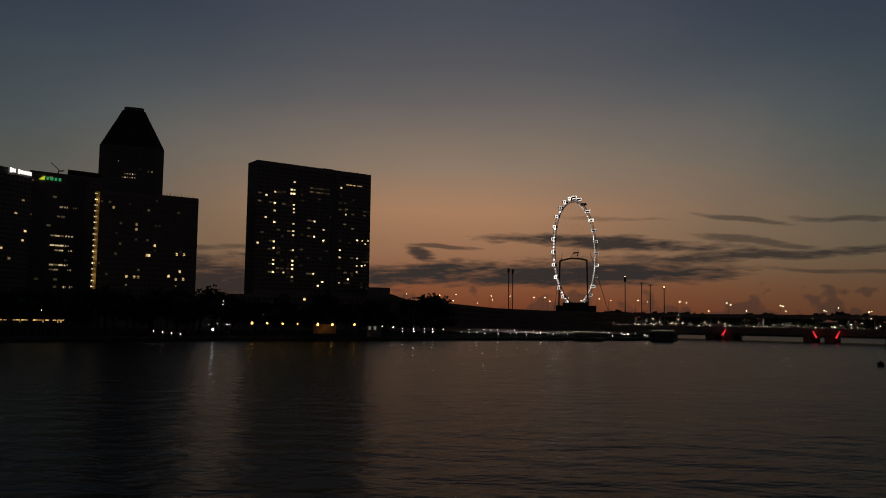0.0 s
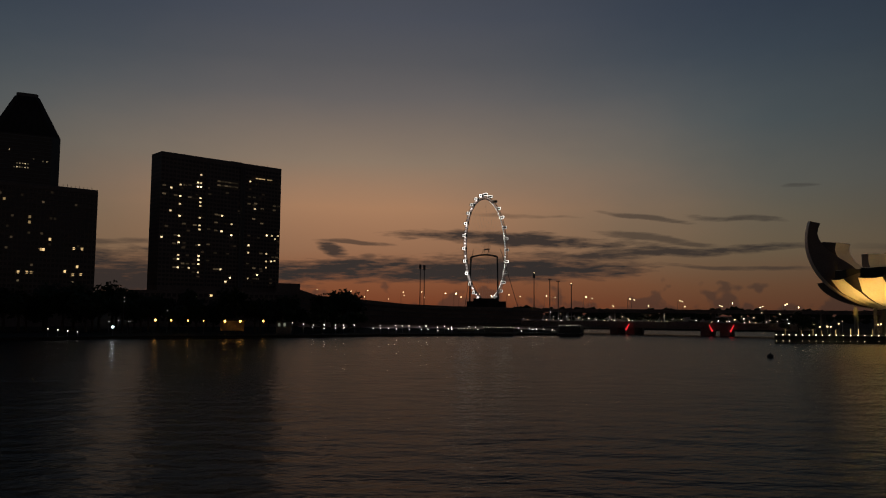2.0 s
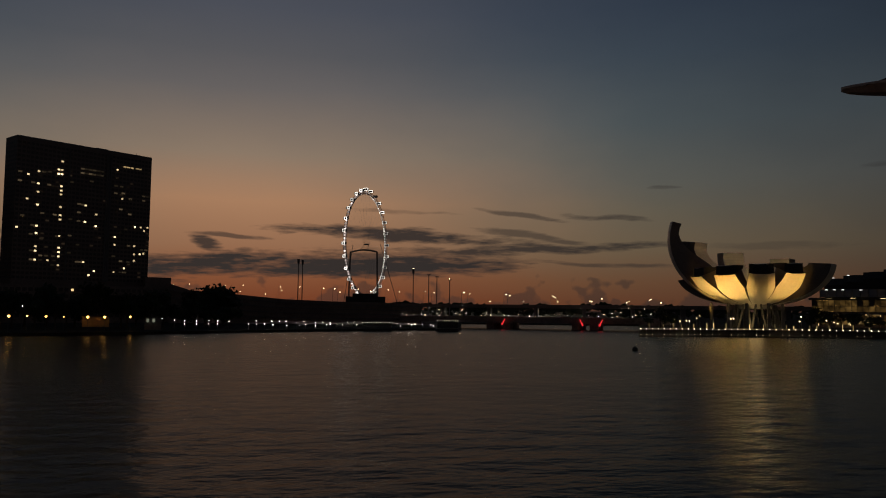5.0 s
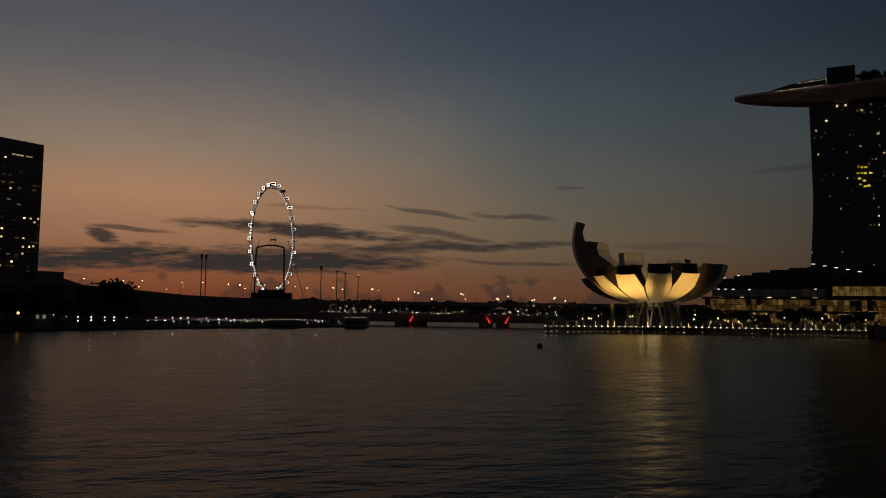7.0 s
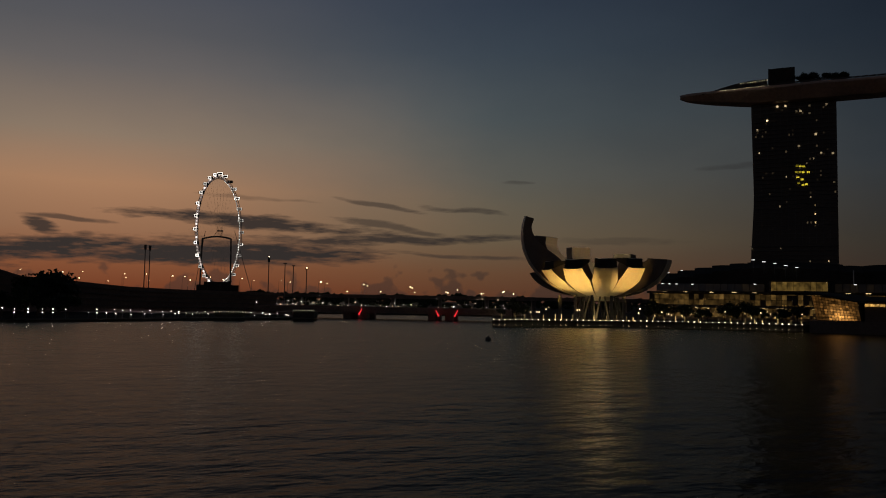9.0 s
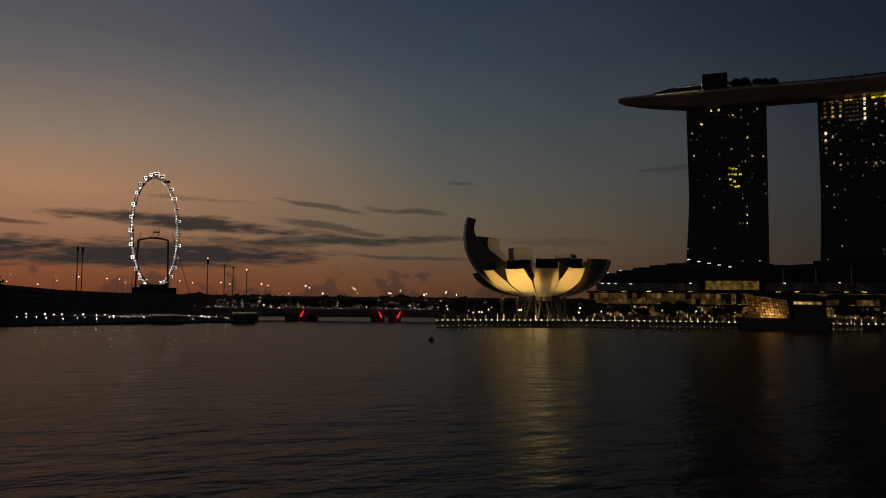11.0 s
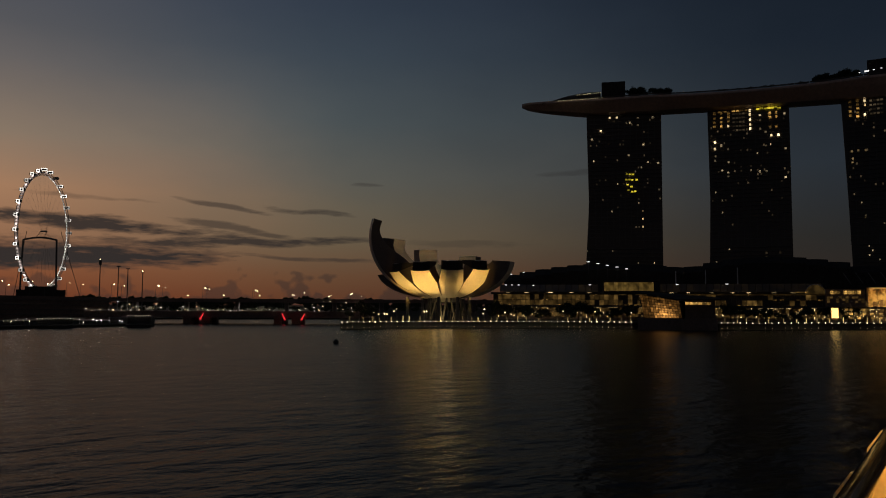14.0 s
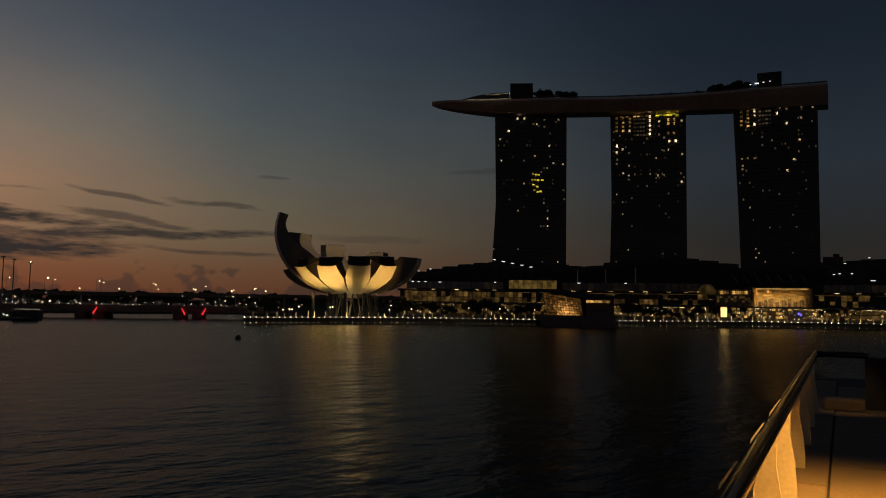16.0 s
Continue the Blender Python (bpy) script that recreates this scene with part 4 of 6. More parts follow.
part("float", bm, RUBBER, bu_ob, smooth=True)
bm = bmesh.new()
rod(bm, pol(28.45, 256, 1.2), pol(28.45, 256, 1.75), 0.12, 8)
part("ring_post", bm, STEEL, bu_ob)

# far woods and low hills that close the horizon behind the roads
wr = random.Random(8)
verts, faces = [], []
for i in range(2600):
    a = wr.uniform(-40, 80)
    d = wr.uniform(1010, 1100) + (0 if -14 < a < 46 else 60)
    topz = high(0.24 + 0.14 * math.sin(a * 0.9) * math.sin(a * 0.37 + 1), d)
    z = 1.2 + (topz - 1.2) * wr.random() ** 0.5
    p, s = pol(a, d, z), wr.uniform(2.5, 6.0)
    k = len(verts)
    for j in range(6):
        th = j * math.pi / 3 + wr.uniform(-0.4, 0.4)
        q = s * wr.uniform(0.6, 1.2)
        verts.append(p + Vector((p.y, -p.x, 0)).normalized() * (q * math.cos(th)) + Vector((0, wr.uniform(-1, 1), q * 0.75 * math.sin(th))))
    faces.append(tuple(range(k, k + 6)))
me = bpy.data.meshes.new("far_woods")
me.from_pydata(verts, [], faces)
me.materials.append(LEAF)
woods = tagged(part("far_woods", me, LEAF), "dark far belt of woods along the horizon", "woods", kind="stuff")


# ---- the lotus museum ----
MC = pol(36.5, 462)
MA = Vector((MC.x, MC.y, 0)).normalized()      # away from the viewpoint
MRT = Vector((MA.y, -MA.x, 0))
museum = thing("lotus_museum", "white lotus-shaped museum with floodlit curved petals", "museum", at=(MC.x, MC.y, 3.4))


def mloc(r, phi, z):
    """Museum coordinates: phi 0 is across the view, 90 away from it, 270 towards it."""
    p = MC + MRT * (r * math.cos(radians(phi))) + MA * (r * math.sin(radians(phi)))
    return Vector((p.x, p.y, z))


def petal(phi, reach, tall, half, thick, cut=90.0, base_z=16.0, rim_rows=0, deep=0.0, spread=17.4, waist=1.0):
    """A petal: a curved pale skin that widens upwards to the waist and narrows to its end, upright steel sides, an inner face and a glazed end."""
    n = 22
    skin, cap = bmesh.new(), bmesh.new()
    rows = []
    tang = -MRT * math.sin(radians(phi)) + MA * math.cos(radians(phi))
    for i in range(n + 1):
        u = radians(cut) * i / n
        r, z = 3.0 + (reach - 3.0) * math.sin(u), base_z + (tall - base_z) * (1 - math.cos(u)) / (1 - math.cos(radians(cut)))
        if rim_rows and i > n - rim_rows:      # the steel crest stands upright, set back behind an added ledge that shades it
            r = crest[0] - 1.9
            z = crest[1] + 0.25 if i == n - rim_rows + 1 else crest[1] + (tall - crest[1]) * (i - n + rim_rows) / rim_rows
        else:
            crest = (r, z)
        hw = r * math.tan(radians(spread)) + 0.2
        if i / n > waist:
            f = (i / n - waist) / (1 - waist)
            at_waist = (3.0 + (reach - 3.0) * math.sin(radians(cut) * waist)) * math.tan(radians(spread)) + 0.2
            hw = at_waist + (half - at_waist) * (f * (1.6 - 0.6 * f))
        elif waist == 1.0:
            hw = min(half, hw)
        t = 1.0 + thick * (i / n) ** 1.2 + deep * math.sin(math.pi * min(1.0, i / n * 1.08)) ** 1.5
        dr, dz = (reach - 3.0) * math.cos(u), (tall - base_z) * math.sin(u) + 1e-3
        ln = math.hypot(dr, dz)
        nr, nz = -dz / ln, dr / ln             # inward normal of the spine
        o = mloc(r, phi, z)
        q = mloc(r - t, phi, min(z + 0.35 * t, tall + 0.4)) if rim_rows else mloc(r + nr * t, phi, min(z + nz * t, tall + 0.8))
        hi = hw * 0.86
        belly = mloc(r - nr * 0.10 * hw, phi, z - nz * 0.10 * hw)
        rows.append([o - tang * hw, belly - tang * hw * 0.5, belly + tang * hw * 0.5, o + tang * hw, q + tang * hi, q - tang * hi])
    vs = [[skin.verts.new(p) for p in row] for row in rows]
    for i, (a, b) in enumerate(zip(vs, vs[1:])):
        for k in range(6):
            f = skin.faces.new((a[k], a[(k + 1) % 6], b[(k + 1) % 6], b[k]))
            f.material_index = 2 if i >= n - rim_rows else (1 if k in (3, 5) else 0)
    skin.faces.new(vs[0])
    skin.faces.new(vs[-1][::-1])
    pt = part("petal", skin, (PETAL, PETAL_SIDE, RUBBER), museum)
    # dark glazed skylight set into the end of the petal
    end = [p.copy() for p in rows[-1]]
    c = sum(end, Vector()) / 6
    up = Vector((0, 0, 0.05))
    e2 = [c + (p - c) * 0.86 for p in end]
    lo, hi_ = [cap.verts.new(p - up) for p in e2], [cap.verts.new(p + up * 2) for p in e2]
    cap.faces.new(hi_)
    cap.faces.new(lo[::-1])
    for k in range(6):
        cap.faces.new((lo[k], lo[(k + 1) % 6], hi_[(k + 1) % 6], hi_[k]))
    part("skylight", cap, DARK_GLASS, pt, "dark skylight glazing")
    return pt


for phi, reach, tall, half, thick, cut, deep in ((190, 45.5, 62.5, 6.5, 4.0, 106, 12.0), (171, 41.5, 30.0, 4.5, 4.0, 80, 1.0), (151, 41, 53.5, 7.5, 7.0, 97, 9.0),
                                                 (111, 40, 47.5, 7.0, 7.0, 92, 6.0), (88, 38, 37.0, 7.0, 6.0, 86, 4.0), (66, 40, 43.0, 6.5, 6.0, 88, 5.0), (345, 40.0, 37.6, 7.0, 11.0, 86, 7.0)):
    petal(phi, reach, tall, half, thick, cut, deep=deep)
for phi, reach, tall, half in ((217, 46.5, 36.0, 4.4), (246.5, 46, 36.5, 5.2), (275.5, 44, 37.2, 5.9), (304, 44, 37.6, 5.2)):
    petal(phi, reach, tall, half, 10, 60, rim_rows=3, spread=13.4, waist=0.64)
for k in range(10):
    a = 36 * k + 8
    for s in (14, -14):
        bm = bmesh.new()
        rod(bm, mloc(13, a, 1.2), mloc(10, a + s, 19.5), 0.55, 8)
        part("column", bm, STEEL, museum)
bm = bmesh.new()
bmesh.ops.create_cone(bm, cap_ends=True, segments=28, radius1=9, radius2=9, depth=5, matrix=Matrix.Translation((MC.x, MC.y, 16.6)))
part("core", bm, PETAL, museum)
for side in (-22.0, -13.4, -4.3, 6.5, 13.2):
    bm = bmesh.new()
    p = MC + MRT * side - MA * 19
    box(bm, (p.x, p.y, 10.2), (1.7, 1.7, 13.6), -radians(36))
    bmesh.ops.bevel(bm, geom=list(bm.edges), offset=0.12, segments=1, affect="EDGES")
    part("gate_pillar", bm, STEEL, museum, "dark square pillar in front of the bowl")
for phi, power in ((219, 30000), (247, 46000), (276, 1500), (305, 36000)):
    ld = bpy.data.lights.new("floodlight", "SPOT")
    ld.energy, ld.color, ld.spot_size, ld.spot_blend, ld.shadow_soft_size = power, (1.0, 0.56, 0.13), radians(56), 0.7, 0.6
    lo = new("floodlight", ld)
    lo.matrix_basis = look(mloc(45, phi + 1, 4.4), mloc(31, phi, 22.5))
    tagged(lo, "warm floodlight aimed up at a petal", "light")
ld = bpy.data.lights.new("undercroft_light", "POINT")
ld.energy, ld.color, ld.shadow_soft_size = 1900, (1.0, 0.66, 0.25), 6.0
lo = tagged(new("undercroft_light", ld), "warm light among the columns under the bowl", "light")
lo.matrix_basis = Matrix.Translation(mloc(16, 262, 6.5))
ld = bpy.data.lights.new("court_light", "POINT")
ld.energy, ld.color, ld.shadow_soft_size = 4600, (1.0, 0.62, 0.26), 2.0
lo = tagged(new("court_light", ld), "warm light in the museum's open court", "light")
lo.matrix_basis = Matrix.Translation(mloc(4, 260, 40))

# ---- the three-towered hotel with a park on its roof ----
HD = 700.0
HZ = high(13.60, HD)                          # underside of the roof park


def htower(a_top, a_mid, a_low, b_top, b_low, d):
    """A hotel tower whose two edges are given as azimuths at top, middle and foot."""
    tw = thing("hotel_tower", "tall dark curved hotel tower with scattered lit rooms", "hotel", "hotel towers", at=pol((a_top + b_top) / 2, d + 12, 3.4))
    bm = bmesh.new()
    lv = []
    n = 14
    for i in range(n + 1):
        t = i / n                             # 0 at the foot, 1 at the top
        a = a_low + (a_mid - a_low) * min(1, t / 0.55) if t < 0.55 else a_mid + (a_top - a_mid) * (t - 0.55) / 0.45
        b = b_low + (b_top - b_low) * t
        belly = 6.0 * (1 - t) ** 2
        z = 3.4 + (HZ + 0.5 - 3.4) * t
        lv.append([bm.verts.new(p) for p in (pol(a, d - belly, z), pol(b, d - belly, z), pol(b, d + 24 + belly * 2, z), pol(a, d + 24 + belly * 2, z))])
    for lo, hi in zip(lv, lv[1:]):
        for k in range(4):
            bm.faces.new((lo[k], lo[(k + 1) % 4], hi[(k + 1) % 4], hi[k]))
    bm.faces.new(lv[-1])
    bm.faces.new(lv[0][::-1])
    part("wall", bm, DARK_GLASS, tw)
    f = Face(pol(a_mid + 0.05, d - 1.8), pol(b_top - 0.05, d - 1.8), 62, HZ - 1)
    floor_lines(tw, f, 34, STEEL, 0.7, 0.35)
    f2 = Face(pol(a_low + 0.2, d - 5.2), pol(b_low - 0.05, d - 5.2), 8, 62)
    floor_lines(tw, f2, 15, STEEL, 0.7, 0.35)
    for k in range(1, 12):
        bm = bmesh.new()
        box(bm, f.at(k / 12, 0.5, 0.45), (0.3, 0.9, f.z1 - f.z0), f.rz)
        part("mullion", bm, STEEL, tw)
    return tw, f, f2


T1, F1, G1 = htower(46.86, 46.99, 46.55, 52.17, 52.17, HD)
T2, F2, G2 = htower(55.33, 55.42, 55.22, 60.64, 60.66, HD)
T3, F3, G3 = htower(63.79, 64.05, 64.30, 69.15, 69.17, HD)
rng = random.Random(11)
for tw, f, g in ((T1, F1, G1), (T2, F2, G2), (T3, F3, G3)):
    lit_panes(tw, f, 24, 34, some(24, 28, 0.014, rng), WIN_PALE, 0.34, 0.40)
    lit_panes(tw, f, 24, 34, some(24, 33, 0.06, rng), WIN_DIM, 0.42, 0.45)
    lit_panes(tw, g, 24, 15, some(24, 15, 0.05, rng), WIN_PALE, 0.3, 0.3)
lit_panes(T1, F1, 24, 34, [(6.6, 33), (9, 33), (3.5, 29.7), (17.7, 25.7)], WIN_ROOM, 0.62, 0.5)
lit_panes(T1, F1, 24, 34, [(12.8, 23.2), (19.2, 21.3), (22.7, 14.3), (13.4, 31.5), (12.2, 31.5), (16, 30.8), (20.9, 32.6), (16, 32.6), (0.5, 27.6), (22.5, 21)], WIN_PALE, 0.6, 0.42)
lit_panes(T1, F1, 24, 34, [(12.2, 18.5), (13.2, 18.4), (14.1, 18.3), (11.9, 17), (13, 17), (13.9, 16.9), (15.4, 16.9), (12.3, 15.7), (13.6, 15.2), (12.6, 14.4), (13.8, 13.9), (14.8, 14)], WIN_YELLOW, 0.8, 0.40)
lit_panes(T1, F1, 24, 34, [(17.3, r) for r in (4, 5, 7, 9)] + [(3.6, r) for r in (1, 2, 3)], WIN_WARM, 0.4, 0.4)
lit_panes(T2, F2, 24, 34, [(12, r) for r in (28.2, 29.2, 30.4, 31.6, 32.6)] + [(5.3, 29.2), (1.1, 25.4), (1, 23.7), (18.3, 26.2), (20.4, 26.2)], WIN_ROOM, 0.62, 0.62)
lit_panes(T2, F2, 24, 34, [(c, r) for c in (1, 3.2) for r in (29.3, 30.3, 31.3, 32.5)] + [(5.4, r) for r in (30.4, 31.4, 32.3)] + [(c, r) for c in (18, 19.8) for r in (28.3, 30.6, 31.6)], WIN_GOLD, 0.75, 0.6)
lit_panes(T2, F2, 24, 34, [(c, r) for c in (7, 8, 9, 10) for r in (28, 29, 30, 31, 32)], WIN_DIM, 0.7, 0.4)
lit_panes(T2, F2, 24, 34, [(c, 32.75) for c in (2.6, 4.5, 7, 8.2, 9.4, 11)], WIN_GOLD, 0.95, 0.3)
lit_panes(T2, F2, 24, 34, [(14.4, 32.7), (15.5, 32.9), (16.8, 32.7), (17.7, 32.8), (18.7, 32.8), (19.7, 33), (20.8, 32.6)], WIN_YELLOW, 1.0, 0.45)
lit_panes(T2, F2, 24, 34, [(1.2, 21.9), (1, 20.8), (3, 24.5), (5.1, 23.5), (5.2, 20.3), (3.2, 18.4), (5, 17.7), (5, 16.7), (15, 31.3), (15, 27.9)], WIN_PALE, 0.6, 0.45)
lit_panes(T2, F2, 24, 34, [(16.6, 27.1), (16.6, 23.7), (14.6, 17.6), (16.6, 17.6), (22.4, 22.8), (22.2, 15.9), (22.3, 31.2)], WIN_PALE, 0.6, 0.45)
lit_panes(T2, G2, 24, 15, [(c, r) for c in (16, 18, 20) for r in range(15) if rng.random() < 0.4], WIN_DIM, 0.6, 0.5)
lit_panes(T3, F3, 24, 34, [(4.7, 32.4), (4.7, 29.2), (11.6, 31.5), (14.5, 28.9)], WIN_ROOM, 0.6, 0.6)
lit_panes(T3, F3, 24, 34, [(0.6, r) for r in (29.2, 30.2, 31.3, 32.4)] + [(2.7, r) for r in (28.9, 29.7, 30.7, 31.6, 32.5)], WIN_GOLD, 0.8, 0.5)
lit_panes(T3, F3, 24, 34, [(c, r) for c in (6.4, 7.4, 8.4, 9.4) for r in (29.2, 30.2, 31.2, 32.2)], WIN_DIM, 0.7, 0.4)
lit_panes(T3, F3, 24, 34, [(14.5, 32.4), (19, 32.5), (22.3, 32.3), (18.8, 30), (18.3, 24.7), (0.7, 20.9), (2.5, 21), (4.6, 20.9), (0.9, 19.2), (0.8, 18.4), (14.5, 17.6), (16.5, 20.2), (12.5, 32.6), (4.8, 31.4)], WIN_WARM, 0.55, 0.45)

def sag(az):
    """How far the deck of the roof park dips between the first and the third tower."""
    return 2.2 * math.sin(math.pi * max(0.0, min(1.0, (az - 51.5) / 13.5))) ** 0.7


park = thing("roof_park", "long boat-shaped roof park spanning three towers", "roof terrace", at=pol(56, HD + 6, HZ))
bm = bmesh.new()
stations = []
NS = 60
for i in range(NS + 1):
    t = i / NS
    az = 42.12 + (69.8 - 42.12) * t
    taper = min(1.0, (t / 0.20 + 0.012)) ** 0.45 if t < 0.2 else 1.0
    half = 19.5 * taper
    ctr = HD + 8 - 10 * math.sin(math.pi * t)
    ztop = HZ + 11.4 - sag(az) + (3.2 * (1 - t / 0.2) if t < 0.2 else 0.0)
    zbot = HZ + 1.9 - 6.4 * t + (9.5 * (1 - min(1, t / 0.19) ** 0.6) if t < 0.19 else 0.0)
    prof = [(-1.0, ztop), (-1.02, ztop - 2.0), (-0.86, (ztop * 0.55 + zbot * 0.45)), (-0.5, zbot + 0.4), (0.0, zbot), (0.5, zbot + 0.4), (0.86, (ztop * 0.55 + zbot * 0.45)), (1.02, ztop - 2.0), (1.0, ztop)]
    stations.append([bm.verts.new(pol(az, ctr + s * half, z)) for s, z in prof])
for a, b in zip(stations, stations[1:]):
    for k in range(9):
        bm.faces.new((a[k], a[(k + 1) % 9], b[(k + 1) % 9], b[k]))
bm.faces.new(stations[0])
bm.faces.new(stations[-1][::-1])
part("hull", bm, HULL, park, smooth=False)
bm = bmesh.new()
for i in range(4, NS):
    t0, t1 = i / NS, (i + 0.92) / NS
    a0, a1 = 42.12 + 27.68 * t0, 42.12 + 27.68 * t1
    c = HD + 8 - 10 * math.sin(math.pi * t0) - 19.0 * min(1.0, (t0 / 0.2)) ** 0.55
    p = pol((a0 + a1) / 2, c)
    box(bm, (p.x, p.y, HZ + 12.5 - sag((a0 + a1) / 2)), (HD * radians(a1 - a0), 0.2, 1.3), -radians((a0 + a1) / 2))
tagged(part("balustrade", bm, DARK_GLASS, park), kind="stuff")
for az0, az1, el in ((47.98, 49.66, 15.84), (65.40, 66.95, 15.66)):
    bm = bmesh.new()
    c = pol((az0 + az1) / 2, HD + 2)
    z1 = high(el, HD)
    box(bm, (c.x, c.y, (HZ + 11.5 + z1) / 2), (HD * radians(az1 - az0), 14, z1 - HZ - 11.5), -radians((az0 + az1) / 2))
    bmesh.ops.bevel(bm, geom=list(bm.edges), offset=0.4, segments=1, affect="EDGES")
    part("lift_house", bm, ROOF, park, "dark boxy lift house")
bm = bmesh.new()
rest = []
for i in range(13):
    t = i / 12
    a = 43.6 + 4.3 * t
    zz = HZ + 12.0 + 8.8 * math.sin(min(1, t * 1.15) * math.pi / 2)
    rest.append([bm.verts.new(pol(a, HD - 6 - 3 * t, HZ + 11.6)), bm.verts.new(pol(a, HD - 5 - 3 * t, zz - 0.8)), bm.verts.new(pol(a, HD + 4, zz)), bm.verts.new(pol(a, HD + 12, HZ + 11.6))])
for a, b in zip(rest, rest[1:]):
    for k in range(3):
        bm.faces.new((a[k], a[k + 1], b[k + 1], b[k]))
bm.faces.new(rest[0])
bm.faces.new(rest[-1][::-1])
part("restaurant_shell", bm, ROOF, park, "curved roof restaurant with strings of lights")
STRING = glowing("string_light_glass", (1.0, 0.85, 0.5), 1.2, 0.6)
for row, (a0, a1, e0, e1, n) in enumerate(((44.7, 48.0, 14.75, 14.86, 22), (46.2, 47.9, 15.12, 15.22, 12))):
    for k in range(n):
        if (k * 7 + row) % 5 == 0:
            continue
        t = k / (n - 1)
        p = pol(a0 + (a1 - a0) * t, HD - 24.0)
        bm = bmesh.new()
        ball(bm, (p.x, p.y, high(e0 + (e1 - e0) * t, HD - 24.0) + 0.2), 0.36)
        part("string_light", bm, STRING, park)
bm = bmesh.new()
for k in range(4):
    p = pol(64.95 + 0.42 * k, HD - 16)
    box(bm, (p.x, p.y, HZ + 14.6 + 0.5 * k), (3.2 if k == 1 else 1.2, 0.4, 1.0 if k == 1 else 0.5), -radians(65))
part("terrace_light", bm, SIGN_WHITE, park)
for k in range(52):
    az = rng.choice((50.2, 50.8, 51.4, 52.0, 52.6, 53.2, 62.6, 63.3, 63.9, 64.6, 61.5)) + rng.uniform(-0.3, 0.3)
    low = az < 62 and az > 55
    tree(pol(az, HD - rng.uniform(2, 12), HZ + 11.9 - sag(az)), rng.uniform(0.28, 0.42) if low else rng.uniform(0.6, 0.95), k, "dark garden tree on the roof park", "roof park trees")

pt, pc = bmesh.new(), random.Random(3)
rod(pt, (0, 0, -0.2), (0.15, 0, 5.0), 0.22, 7, 0.15)
PALM_TRUNK = mesh_of(pt, "trunk", BARK)
verts, faces = [], []
for k in range(18):                           # arching fronds
    a, droop = k * 2.4, pc.uniform(0.5, 1.3)
    side = Vector((-math.sin(a), math.cos(a), 0)) * 0.32
    rib_pts = [Vector((0.15 + math.cos(a) * 2.3 * t, math.sin(a) * 2.3 * t, 5.0 + 1.1 * t - droop * 2.0 * t * t)) for t in (0, 0.35, 0.7, 1.0)]
    for p, q in zip(rib_pts, rib_pts[1:]):
        n = len(verts)
        verts += [p - side, p + side, q + side * 0.7, q - side * 0.7]
        faces.append((n, n + 1, n + 2, n + 3))
PALM_CROWN = bpy.data.meshes.new("crown")
PALM_CROWN.from_pydata(verts, [], faces)
PALM_CROWN.materials.append(LEAF)
for az in (56.13, 56.51, 57.41, 58.26, 59.15, 59.6):
    ob = thing("palm_tree", "small dark palm on the roof park", "palm", "roof park palms")
    for n, me in (("trunk", PALM_TRUNK), ("crown", PALM_CROWN)):
        new(n, me).parent = ob
    ob.matrix_basis = Matrix.Translation(pol(az, HD - 8, HZ + 11.6 - sag(az))) @ Matrix.Rotation(az, 4, "Z")

# ---- convention hall and mall roofs, low lit fronts ----
def shell_roof(a0, a1, d, e0, e1, bulge, steps, label):
    """A long roof of stepped curved leaves."""
    ob = thing("mall_roof", label, "building", "mall roofs", at=pol((a0 + a1) / 2, d + 20, 3.4))
    for i in range(steps):
        t0, t1 = (i - 0.04) / steps, (i + 1.04) / steps
        bm = bmesh.new()
        rows = []
        for k in range(7):
            a = a0 + (a1 - a0) * (t0 + (t1 - t0) * k / 6)
            e = e0 + (e1 - e0) * (i + 0.5) / steps + bulge * math.sin(math.pi * (i + 0.5 + 0.25 * (k / 6 - 0.5)) / steps)
            z = high(e, d) + 0.25 * math.sin(math.pi * k / 6)
            rows.append([bm.verts.new(pol(a, d, 3.4)), bm.verts.new(pol(a, d - 4, z - 5)), bm.verts.new(pol(a, d + 8, z)), bm.verts.new(pol(a, d + 46, z - 3)), bm.verts.new(pol(a, d + 50, 3.4))])
        for a, b in zip(rows, rows[1:]):
            for k in range(4):
                bm.faces.new((a[k], a[k + 1], b[k + 1], b[k]))
        bm.faces.new(rows[0])
        bm.faces.new(rows[-1][::-1])
        part("roof_leaf", bm, ROOF, ob)
    return ob


hall = shell_roof(40.8, 53.5, 600, 2.05, 2.65, 0.62, 11, "stepped dark curved roof of an exhibition hall")
hall2 = shell_roof(53.6, 64.0, 610, 2.6, 2.8, 0.65, 8, "domed dark curved roof of a mall")
hall3 = shell_roof(64.1, 84.0, 620, 2.55, 3.4, 0.2, 12, "long dark stepped roof beyond the mall")
for k in range(5):
    p = pol(46.9 + 0.68 * k, 594)
    ob = thing("roof_lamp", "small bright strip lamp on a roof edge", "lamp", "roof lamps", at=(p.x, p.y, high(3.12 - 0.13 * k, 594)))
    bm = bmesh.new()
    box(bm, (p.x, p.y, high(3.12 - 0.13 * k, 592)), (2.2, 0.5, 0.45), -radians(48))
    part("lamp_head", bm, SIGN_WHITE, ob)
    bm = bmesh.new()
    rod(bm, (p.x, p.y, high(3.12 - 0.13 * k, 594) - 9), (p.x, p.y, high(3.12 - 0.13 * k, 594)), 0.12, 5)
    part("post", bm, STEEL, ob)
